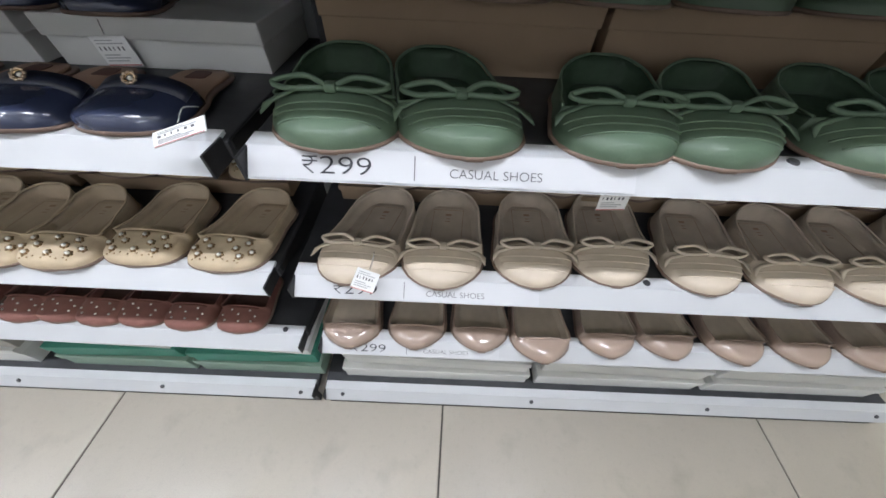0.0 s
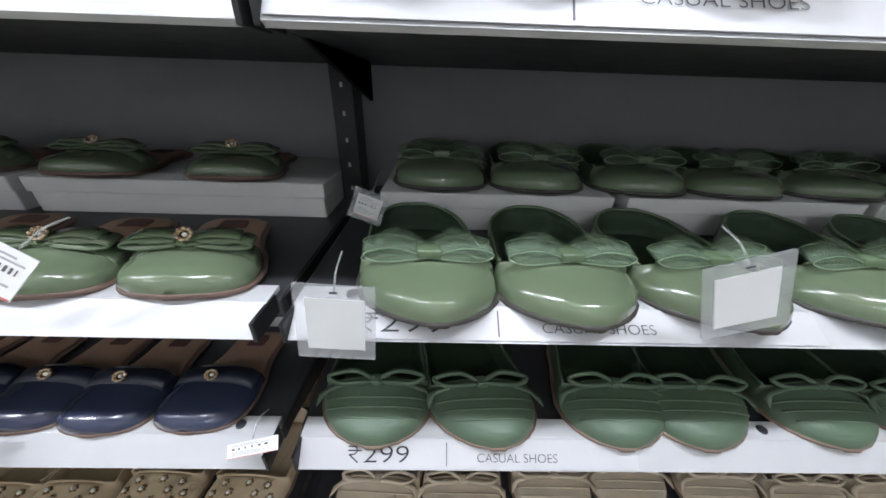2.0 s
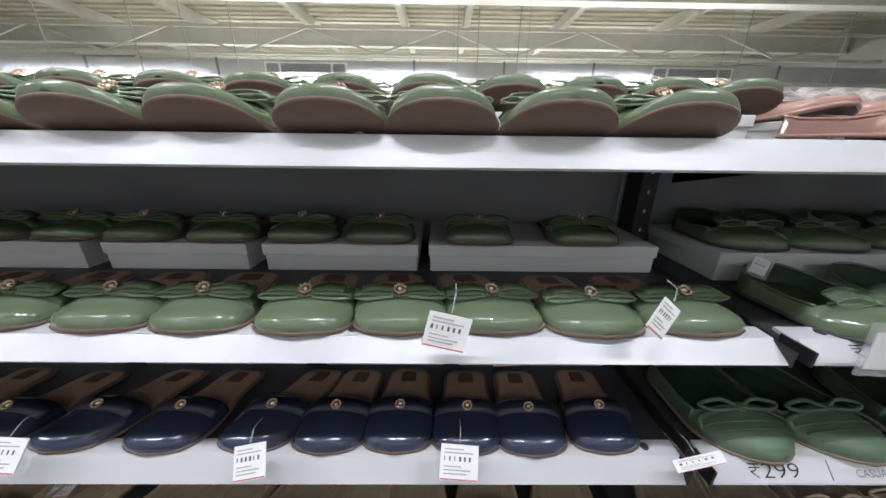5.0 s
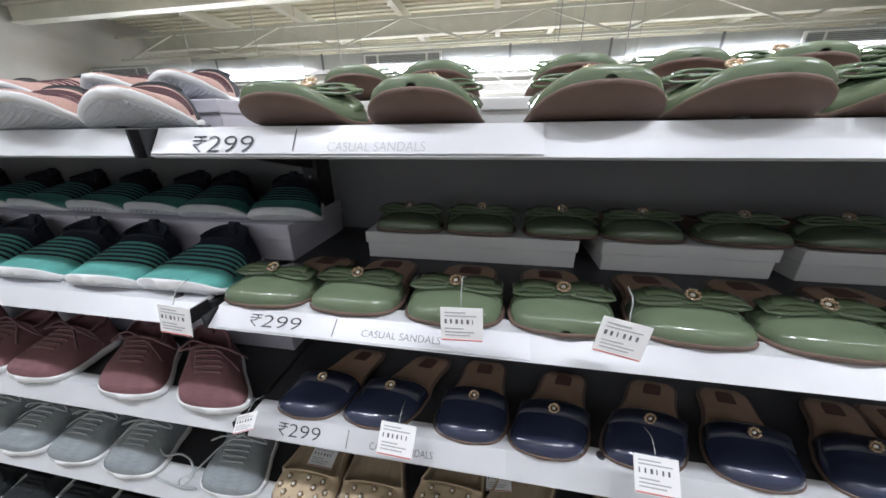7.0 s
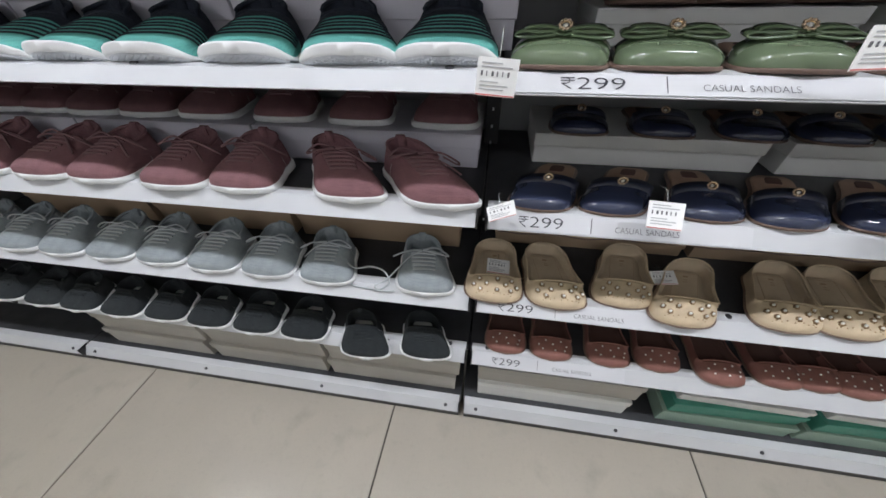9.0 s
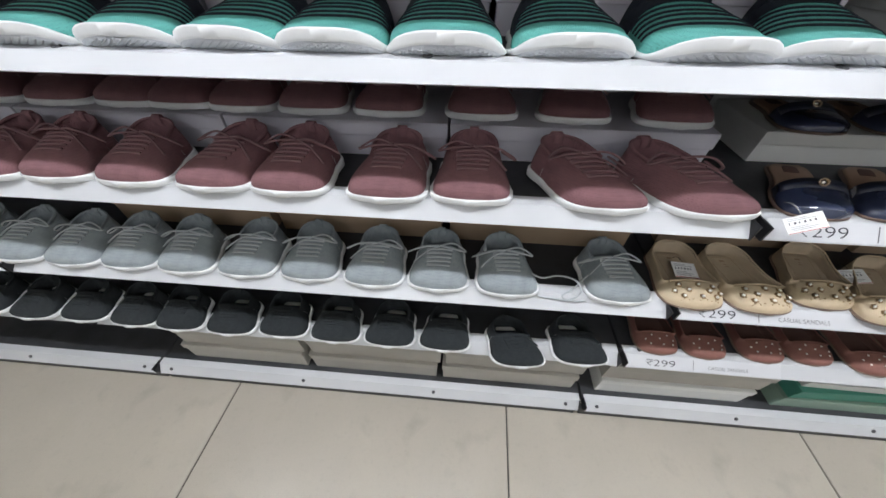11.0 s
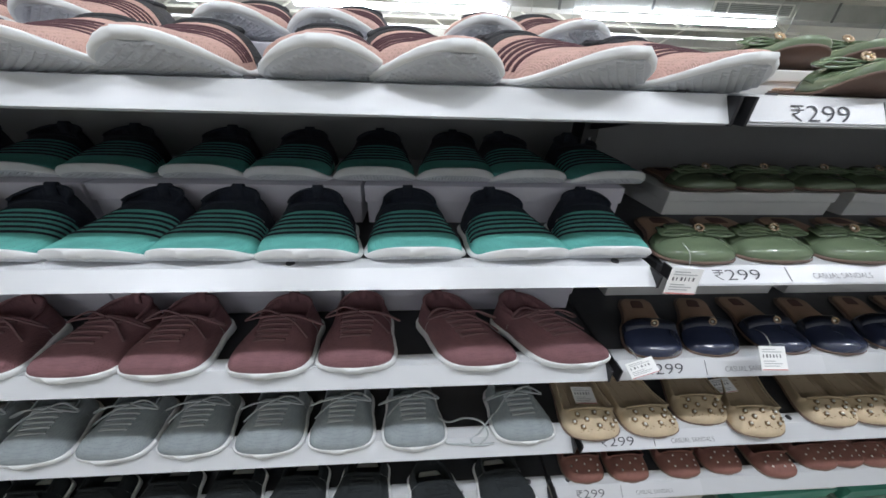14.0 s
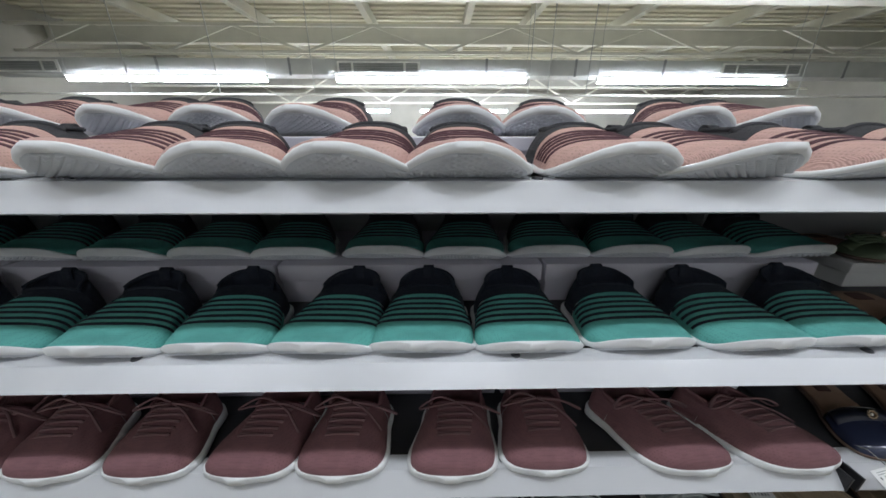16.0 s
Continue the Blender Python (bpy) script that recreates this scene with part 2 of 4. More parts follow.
def box(x0, x1, y0, y1, z0, z1, bevel=0.0, bm=None):
    own = bm is None
    bm = bm or bmesh.new()
    r = bmesh.ops.create_cube(bm, size=1)
    for v in r["verts"]:
        v.co = Vector((x0 + (v.co.x + 0.5) * (x1 - x0), y0 + (v.co.y + 0.5) * (y1 - y0), z0 + (v.co.z + 0.5) * (z1 - z0)))
    if bevel and own:
        bmesh.ops.bevel(bm, geom=bm.edges[:], offset=bevel, segments=2, affect="EDGES", profile=0.5)
    return bm


def tube(pts, r, sides=6):
    pts = [Vector(p) for p in pts]
    rings = []
    for i, p in enumerate(pts):
        d = (pts[min(i + 1, len(pts) - 1)] - pts[max(i - 1, 0)]).normalized()
        a = d.orthogonal().normalized() if i == 0 else (a - d * a.dot(d)).normalized()
        b = d.cross(a)
        rings.append([p + r * (a * math.cos(k * 2 * math.pi / sides) + b * math.sin(k * 2 * math.pi / sides)) for k in range(sides)])
    return loft(rings)


def ribbon(pts, across, w, t=0.0012, bm=None):
    """A band of width w along pts; across is the direction of its width."""
    pts = [Vector(p) for p in pts]
    ac = Vector(across).normalized()
    rings = []
    for i, p in enumerate(pts):
        d = (pts[min(i + 1, len(pts) - 1)] - pts[max(i - 1, 0)]).normalized()
        n = d.cross(ac).normalized()
        ww = w[i] if isinstance(w, (list, tuple)) else w
        rings.append([p + ac * ww / 2 + n * t, p - ac * ww / 2 + n * t, p - ac * ww / 2 - n * t, p + ac * ww / 2 - n * t])
    return loft(rings, bm=bm)


def smooth_line(pts, n=8):
    """Points along a Catmull-Rom curve."""
    P = [Vector(p) for p in pts]
    P = [2 * P[0] - P[1]] + P + [2 * P[-1] - P[-2]]
    out = []
    for i in range(1, len(P) - 2):
        for k in range(n):
            t = k / n
            a, b, c, d = P[i - 1], P[i], P[i + 1], P[i + 2]
            out.append(0.5 * (2 * b + (c - a) * t + (2 * a - 5 * b + 4 * c - d) * t * t + (3 * b - a - 3 * c + d) * t ** 3))
    return out + [P[-2]]


def ball(r, sub=1, bm=None, m=None):
    bm = bm or bmesh.new()
    bmesh.ops.create_icosphere(bm, subdivisions=sub, radius=r, matrix=m or Matrix())
    return bm


def lerp_list(table, s):
    for (a, x), (b, y) in zip(table, table[1:]):
        if s <= b:
            k = (s - a) / (b - a)
            k = k * k * (3 - 2 * k) * 0.35 + k * 0.65
            return x + (y - x) * k
    return table[-1][1]


# ---- shoe geometry: toe at the origin, pointing to -y; heel at y = L ----
WIDTH_FLAT = [(0, 0.16), (0.012, 0.36), (0.035, 0.54), (0.075, 0.72), (0.13, 0.87), (0.2, 0.96), (0.29, 1.0), (0.45, 0.96), (0.62, 0.90), (0.74, 0.90), (0.82, 0.85), (0.88, 0.76), (0.93, 0.63), (0.965, 0.47), (0.985, 0.32), (1, 0.14)]
WIDTH_ROUND = [(0, 0.10), (0.004, 0.28), (0.012, 0.45), (0.030, 0.63), (0.06, 0.79), (0.10, 0.90), (0.14, 0.95), (0.2, 0.99), (0.29, 1.0), (0.45, 0.93), (0.62, 0.84), (0.76, 0.83), (0.84, 0.80), (0.90, 0.71), (0.94, 0.59), (0.97, 0.44), (0.987, 0.30), (1, 0.14)]
WIDTH_ARCH = [(0, 0.14), (0.015, 0.34), (0.05, 0.56), (0.10, 0.76), (0.17, 0.92), (0.25, 1.0), (0.45, 0.93), (0.62, 0.84), (0.76, 0.83), (0.84, 0.80), (0.90, 0.71), (0.94, 0.59), (0.97, 0.44), (0.987, 0.30), (1, 0.14)]
WIDTH_MULE = [(0, 0.10), (0.004, 0.28), (0.012, 0.45), (0.030, 0.63), (0.06, 0.79), (0.10, 0.90), (0.14, 0.95), (0.2, 0.99), (0.29, 1.0), (0.45, 0.92), (0.6, 0.74), (0.72, 0.68), (0.9, 0.68), (0.97, 0.60), (1, 0.50)]
WIDTH_POINT = [(0, 0.10), (0.012, 0.22), (0.035, 0.37), (0.075, 0.55), (0.13, 0.73), (0.2, 0.89), (0.29, 0.99), (0.36, 1.0), (0.5, 0.96), (0.62, 0.92)] + WIDTH_FLAT[-7:]
WIDTH_ALMOND = [(0, 0.10), (0.010, 0.24), (0.03, 0.42), (0.075, 0.63), (0.13, 0.80), (0.2, 0.93), (0.29, 1.0), (0.45, 0.97), (0.62, 0.91), (0.74, 0.90)] + WIDTH_FLAT[-6:]
U = [0, 0.03, 0.07, 0.12, 0.18, 0.24, 0.3, 0.34, 0.38, 0.44, 0.5, 0.56, 0.62, 0.66, 0.7, 0.76, 0.82, 0.88, 0.93, 0.97, 1]


class Last:
    def __init__(self, L, W, v, toe, wall, sole_t=0.008, spring=0.012, spring_s=0.3, width=WIDTH_FLAT, sq=0.75, ls=0.76, hs=0.72, lean=0.06):
        self.L, self.W, self.v, self.toe, self.wall = L * ls, W, v, [(a, b * hs) for a, b in toe], [(a, b * hs) for a, b in wall]
        self.sole_t, self.spring, self.spring_s, self.width, self.sq, self.lean = sole_t * 0.75, spring * 0.75, spring_s, width, sq, lean

    def hw(self, s):
        return 0.5 * self.W * lerp_list(self.width, s)

    def z0(self, s):
        return self.spring * max(0, 1 - s / self.spring_s) ** 2

    def base(self, s):
        return self.z0(s) + self.sole_t

    def point(self, s, u, off=0.0):
        y, b, h = s * self.L, self.base(s), self.hw(s) * 0.97 + off
        if s <= self.v:
            a = math.pi * u
            top = lerp_list(self.toe, s) + off
            c = math.cos(a)
            return Vector((-h * math.copysign(abs(c) ** 0.8, c), y, b + top * max(0, math.sin(a)) ** self.sq))
        wh = lerp_list(self.wall, s)
        k = min(u, 1 - u)
        sg = -1 if u < 0.5 else 1
        heel = min(1.0, max(0.0, (s - 0.935) / 0.035))
        bed = 0.004 + (wh - 0.004) * heel * heel * (3 - 2 * heel)
        if k <= 0.3:
            q = k / 0.3
            return Vector((sg * h * (1 - self.lean * q * q), y, b + wh * q))
        if k <= 0.4:
            q = (k - 0.3) / 0.1
            return Vector((sg * (h * (1 - self.lean) - 0.003 - 0.003 * q), y, b + wh * (1 - q) + bed * q))
        return Vector((sg * (h * (1 - self.lean) - 0.006) * (0.5 - k) / 0.1, y, b + bed))

    def grid(self, s0, s1, n, us=U, off=0.0, thick=0.0):
        ss = [s0 + (s1 - s0) * i / (n - 1) for i in range(n)]
        if s0 == 0:
            ss = sorted(set(ss + [0.004, 0.012, 0.03, 0.055]))
        if s0 < self.v < s1:
            ss = sorted(set([s for s in ss if abs(s - self.v) > 0.012] + [self.v, self.v + 0.004]))
        if s1 == 1:
            ss = sorted(set([s for s in ss if s < 0.92] + [0.92, 0.935, 0.947, 0.958, 0.97, 0.978, 0.987, 1]))
        rows = [[self.point(s, u, off) for u in us] for s in ss]
        bm = loft(rows, closed=False, caps=False)
        if s0 == 0:
            bm.verts.ensure_lookup_table()
            bm.faces.new(bm.verts[:len(us)])
        if s1 == 1:
            bm.verts.ensure_lookup_table()
            bm.faces.new(bm.verts[-len(us):])
        if thick:
            r = bmesh.ops.extrude_face_region(bm, geom=bm.faces[:])
            for v in [g for g in r["geom"] if isinstance(g, bmesh.types.BMVert)]:
                v.co.z -= thick
                v.co.x *= 0.97
        return bm

    def sole(self, grow=0.0, t=None, extra=None, n=36, lift=0.0):
        t = self.sole_t if t is None else t
        ss = sorted(set([i / n for i in range(n + 1)] + [0.004, 0.012, 0.02, 0.04, 0.07]))
        rings = []
        for s in ss:
            h, z, y = self.hw(s) + grow, self.z0(s) + lift, s * self.L + (-grow if s == 0 else grow if s == 1 else 0)
            tt = t + (extra(s) if extra else 0)
            e = min(0.003, tt / 3)
            rings.append([(-h + e, y, z), (-h, y, z + e), (-h, y, z + tt - e), (-h + e, y, z + tt), (h - e, y, z + tt), (h, y, z + tt - e), (h, y, z + e), (h - e, y, z)])
        return loft(rings)

    def pad(self, s0, s1, lift, t, inset):
        n = 14
        ss = [s0 + (s1 - s0) * i / n for i in range(n + 1)]
        rings = []
        for i, s in enumerate(ss):
            k = 1 if 0 < i < n else 0.86
            h, z = max(0.004, (self.hw(s) - inset) * k), self.base(s) + lift
            rings.append([(-h, s * self.L, z), (-h, s * self.L, z + t * 0.6), (-h * 0.9, s * self.L, z + t), (h * 0.9, s * self.L, z + t), (h, s * self.L, z + t * 0.6), (h, s * self.L, z)])
        return loft(rings)


def loop_bow(p, span, height, w, across, droop=0.0):
    """Two flat loops of ribbon left and right of p."""
    bm = bmesh.new()
    p = Vector(p)
    for sg in (-1, 1):
        pts = smooth_line([p, p + Vector((sg * span * 0.5, 0.002, height)), p + Vector((sg * span * 0.92, 0, height * 0.75)), p + Vector((sg * span, 0, height * 0.1 - droop)),
                           p + Vector((sg * span * 0.72, -0.003, -height * 0.25 - droop)), p + Vector((sg * 0.01, -0.002, 0.0))], 6)
        ribbon(pts, across, w, bm=bm)
    return bm


def string_bow(name, ls, s, mat_, parent, r=0.0028, span=0.052, tails=True):
    p = ls.point(s, 0.5, 0.004)
    for sg in (-1, 1):
        part(name, tube(smooth_line([p, p + Vector((sg * span * 0.45, 0.010, 0.009)), p + Vector((sg * span, 0.006, 0.003)), p + Vector((sg * span * 0.75, -0.004, 0.0)), p + Vector((sg * 0.006, -0.002, 0.001))], 6), r), mat_, parent)
        if tails:
            e = ls.point(s - 0.02, 0.5 + sg * 0.3, 0.005)
            bm = ribbon([p, (p + e) / 2 + Vector((0, 0, 0.008)), e, e + Vector((sg * 0.012, -0.012, -0.006))], (0, 1, 0.3), [0.004, 0.006, 0.008, 0.017], 0.001)
            part("bow_tail", bm, mat_, parent)
    part("knot", box(p.x - 0.007, p.x + 0.007, p.y - 0.006, p.y + 0.008, p.z - 0.004, p.z + 0.006, 0.002), mat_, parent)


def ballet_flat(label, ls, upper, lining, sole, decor, group, wrapped=False, logo=None):
    t = thing("ballet_flat", label, "flat shoe", group)
    if wrapped:
        part("welt", ls.sole(0.002, ls.sole_t + 0.001), upper, t)
        part("sole", ls.sole(-0.0045, 0.003, lift=-0.0018), sole, t, "dark grooved rubber sole")
        oval = [Vector((0.010 * math.cos(k * math.pi / 10), 0.070 + 0.016 * math.sin(k * math.pi / 10), -0.0022)) for k in range(21)]
        part("sole_mark", tube(oval, 0.0009, 5), RUBBER_MARK, t)
    else:
        part("sole", ls.sole(0.002), sole, t)
    shell = part("upper", ls.grid(0, 1, 26), upper, t).data
    shell.materials.append(lining)
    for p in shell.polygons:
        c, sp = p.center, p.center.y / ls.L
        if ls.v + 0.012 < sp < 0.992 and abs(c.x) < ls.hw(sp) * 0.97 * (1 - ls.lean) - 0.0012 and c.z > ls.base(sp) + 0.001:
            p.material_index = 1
    part("insole", ls.pad(ls.v - 0.04, 0.93, 0.0045, 0.0024, 0.012 + 0.03 * ls.W), lining, t)
    if logo:
        z = ls.base(0.8) + 0.0071
        for dx, dy, w, h in ((-0.006, 0.0, 0.012, 0.006), (-0.004, -0.010, 0.008, 0.0022), (-0.005, -0.018, 0.010, 0.0022)):
            part("insole_print", box(dx, dx + w, ls.L * 0.80 + dy, ls.L * 0.80 + dy + h, z, z + 0.0003), logo, t, smooth=False)
        hw, y0, y1 = ls.W * 0.20, ls.L * 0.46, ls.L * 0.88
        part("stitch_line", tube([(-hw, y0, z), (-hw, y1, z), (hw, y1, z), (hw, y0, z)], 0.0006, 4), logo, t)
    ks = [ls.v + 0.006 + (0.92 - ls.v) * k / 11 for k in range(12)] + [0.945, 0.962, 0.976, 0.987, 0.996]
    left = [ls.point(k, 0.3) + Vector((0, 0, 0.0008)) for k in ks]
    right = [Vector((-p.x, p.y, p.z)) for p in left][::-1]
    front = [ls.point(ls.v, 0.72 - 0.44 * k / 12, 0.001) for k in range(13)]
    part("binding", tube(left + right + front, 0.0020, 5), upper, t)
    decor(t, ls)
    return t


def deco_ruffle_bow(mat_):
    def f(t, ls):
        for k, s in enumerate((0.05, 0.11, 0.17)):
            us = [0.13 + 0.74 * i / 20 for i in range(21)]
            part("pleat", tube([ls.point(s + 0.05 * (2 * u - 1) ** 2 + 0.05, u, 0.0) for u in us], 0.0015, 6), mat_, t)
        string_bow("bow_loop", ls, ls.v - 0.03, mat_, t, 0.0034, ls.W * 0.42)
    return f


def deco_sheer_bow(mat_, knot, mat_glint, span=0.062):
    def f(t, ls):
        p = ls.point(ls.v - 0.03, 0.5, 0.004)
        part("bow", loop_bow(p + Vector((0, 0, 0.002)), span, 0.009, 0.018, (0, 1, 0.35)), mat_, t, "sheer ribbon bow")
        # Thin wires trace the ribbon edges in place of their highlights.
        for sg in (-1, 1):
            for dy in (-0.009, 0.009):
                q = p + Vector((0, dy, 0.002 + dy * 0.35))
                part("bow_edge_glint", tube(smooth_line([q, q + Vector((sg * span * 0.5, 0.002, 0.009)), q + Vector((sg * span * 0.92, 0, 0.007)), q + Vector((sg * span, 0, 0.001)), q + Vector((sg * span * 0.72, -0.003, -0.003)), q], 6), 0.0006, 5), mat_glint, t)
        part("bow", loop_bow(p + Vector((0, 0.006, 0.004)), span * 0.8, 0.013, 0.014, (0, 1, 0.35), -0.002), mat_, t)
        part("knot", box(p.x - 0.012, p.x + 0.012, p.y - 0.010, p.y + 0.012, p.z - 0.003, p.z + 0.007, 0.002), knot, t)
    return f


FLOWER = None


def stud_flower():
    bm = bmesh.new()
    for k in range(6):
        ball(0.0026, 1, bm, Matrix.Translation((0.0048 * math.cos(k * math.pi / 3), 0.0048 * math.sin(k * math.pi / 3), 0)))
    ball(0.0034, 1, bm, Matrix.Translation((0, 0, 0.001)))
    return mesh_of(bm, BRONZE)


def stud_dot():
    return mesh_of(ball(0.0016, 1), BRONZE)


def deco_small_studs(t, ls):
    dot = mesh_of(ball(0.0030, 1), GEM)
    for s, u in ((0.12, 0.36), (0.11, 0.52), (0.12, 0.68), (0.19, 0.30), (0.20, 0.50), (0.19, 0.70), (0.26, 0.42), (0.26, 0.60)):
        part("stud", dot, None, t, m=Matrix.Translation(ls.point(s, u, 0.0)))


def deco_studs(t, ls):
    fl, dot, gem = stud_flower(), stud_dot(), mesh_of(ball(0.0038, 1, None, Matrix.Translation((0, 0, 0.0022))), GEM)
    for s, u in ((0.10, 0.36), (0.10, 0.52), (0.11, 0.68), (0.17, 0.28), (0.18, 0.44), (0.18, 0.60), (0.17, 0.76), (0.25, 0.36), (0.26, 0.52), (0.25, 0.67)):
        a, b, c = ls.point(s, u, 0.001), ls.point(s + 0.02, u, 0.001), ls.point(s, u + 0.03, 0.001)
        n = (c - a).cross(b - a).normalized()
        if n.z < 0:
            n = -n
        mm = Matrix.Translation(a) @ n.to_track_quat("Z", "Y").to_matrix().to_4x4()
        part("stud", fl, None, t, m=mm)
        part("rhinestone", gem, None, t, m=mm)
    for k in range(9):
        s, u = 0.055 + 0.012 * (k % 2), 0.26 + 0.06 * k
        part("bead", dot, None, t, m=Matrix.Translation(ls.point(s, u, 0.0005)))


def brooch(p, parent, tilt=35):
    rings = []
    for k in range(72):
        a = k * math.pi / 36
        r = 0.0009 + 0.0014 * abs(math.sin(4.5 * a))
        c, d = Vector((0.0078 * math.cos(a), 0.0066 * math.sin(a), 0.0016)), Vector((math.cos(a), math.sin(a), 0))
        rings.append([c + r * (d * math.cos(q) + Vector((0, 0, 1)) * math.sin(q)) for q in (0, 1.05, 2.1, 3.14, 4.19, 5.24)])
    bm = loft(rings + [rings[0]], caps=False)
    bmesh.ops.remove_doubles(bm, verts=bm.verts[:], dist=1e-5)
    b = part("brooch", bm, PEARL, parent, "round pearl and rhinestone brooch", m=Matrix.Translation(p) @ pose(0, 0, 0, tilt))
    ring = [Vector((0.0058 * math.cos(k * math.pi / 8), 0.0048 * math.sin(k * math.pi / 8), 0.0008)) for k in range(17)]
    part("setting", tube(ring, 0.0009, 5), GOLD, b)
    part("pearl", ball(0.0031, 2, None, Matrix.Diagonal((1, 0.85, 0.7, 1))), GEM, b)


def mule(label, ls, upper, strap, group, bow=True):
    """A backless slip-on with a closed toe, a flat bow band and a round brooch."""
    t = thing("mule_sandal", label, "sandal", group)
    part("sole", ls.sole(0.0015), RUBBER_BROWN, t)
    part("footbed", ls.pad(0.12, 0.985, 0.0005, 0.004, 0.004), TAN, t)
    hl = ls.pad(0.80, 0.94, 0.0047, 0.0008, 0.028)
    part("heel_print", hl, STUD_PINK_IN, t)
    part("upper", ls.grid(0, ls.v, 16, thick=0.0022), upper, t)
    s = ls.v - 0.10
    if bow:
        p = ls.point(s, 0.5, 0.003)
        part("bow_loop", loop_bow(p + Vector((0, 0, 0.001)), ls.W * 0.46, 0.0035, 0.021, (0, 1, 0.10), 0.002), strap, t)
        part("bow_loop", loop_bow(p + Vector((0, 0.002, 0.005)), ls.W * 0.38, 0.0040, 0.018, (0, 1, 0.10), 0.001), strap, t)
        part("band", ribbon([ls.point(s, 0.10 + 0.80 * k / 14, 0.0012) for k in range(15)], (0, 1, 0.3), 0.022, 0.001), strap, t)
    else:
        pts = [ls.point(s, 0.14 + 0.72 * k / 14, 0.003) for k in range(15)]
        part("band", ribbon(pts, (0, 1, 0.3), 0.022, 0.0009), strap, t)
    brooch(ls.point(s, 0.5, 0.012 if bow else 0.006) + Vector((0, -0.004, 0.001)), t, 40)
    return t


def lace_rows(ls, mat_, t, s_list, half=0.12):
    for i, s in enumerate(s_list):
        h = half * (0.8 + 0.08 * i)
        pts = [ls.point(s + 0.018 * (k / 8 - 0.5), 0.5 - h + 2 * h * k / 8, 0.003) for k in range(9)]
        part("lace", tube(pts, 0.0021, 6), mat_, t)
        pts = [ls.point(s + 0.018 * (0.5 - k / 8) + 0.012, 0.5 - h + 2 * h * k / 8, 0.002) for k in range(9)]
        part("lace", tube(pts, 0.0021, 6), mat_, t)


def lace_bow(ls, mat_, t, s, flip=1):
    p = ls.point(s, 0.5, 0.006)
    a = ls.W / 2
    part("lace_loop", tube(smooth_line([p, p + Vector((flip * 0.5 * a, -0.012, 0.006)), p + Vector((flip * 0.98 * a, -0.012, -0.012)), p + Vector((flip * 1.06 * a, -0.006, -0.022)), p + Vector((flip * 0.7 * a, -0.002, -0.008))], 7), 0.0021), mat_, t)
    part("lace_loop", tube(smooth_line([p, p + Vector((-flip * 0.45 * a, 0.004, 0.007)), p + Vector((-flip * 0.88 * a, -0.008, -0.008)), p + Vector((-flip * 0.5 * a, -0.010, 0.001)), p], 7), 0.0021), mat_, t)
    e = [p] + [ls.point(s - d, 0.5 + flip * w, 0.005) for d, w in ((0.08, 0.10), (0.17, 0.20), (0.24, 0.30))]
    part("lace_end", tube(smooth_line(e, 6), 0.0021), mat_, t)


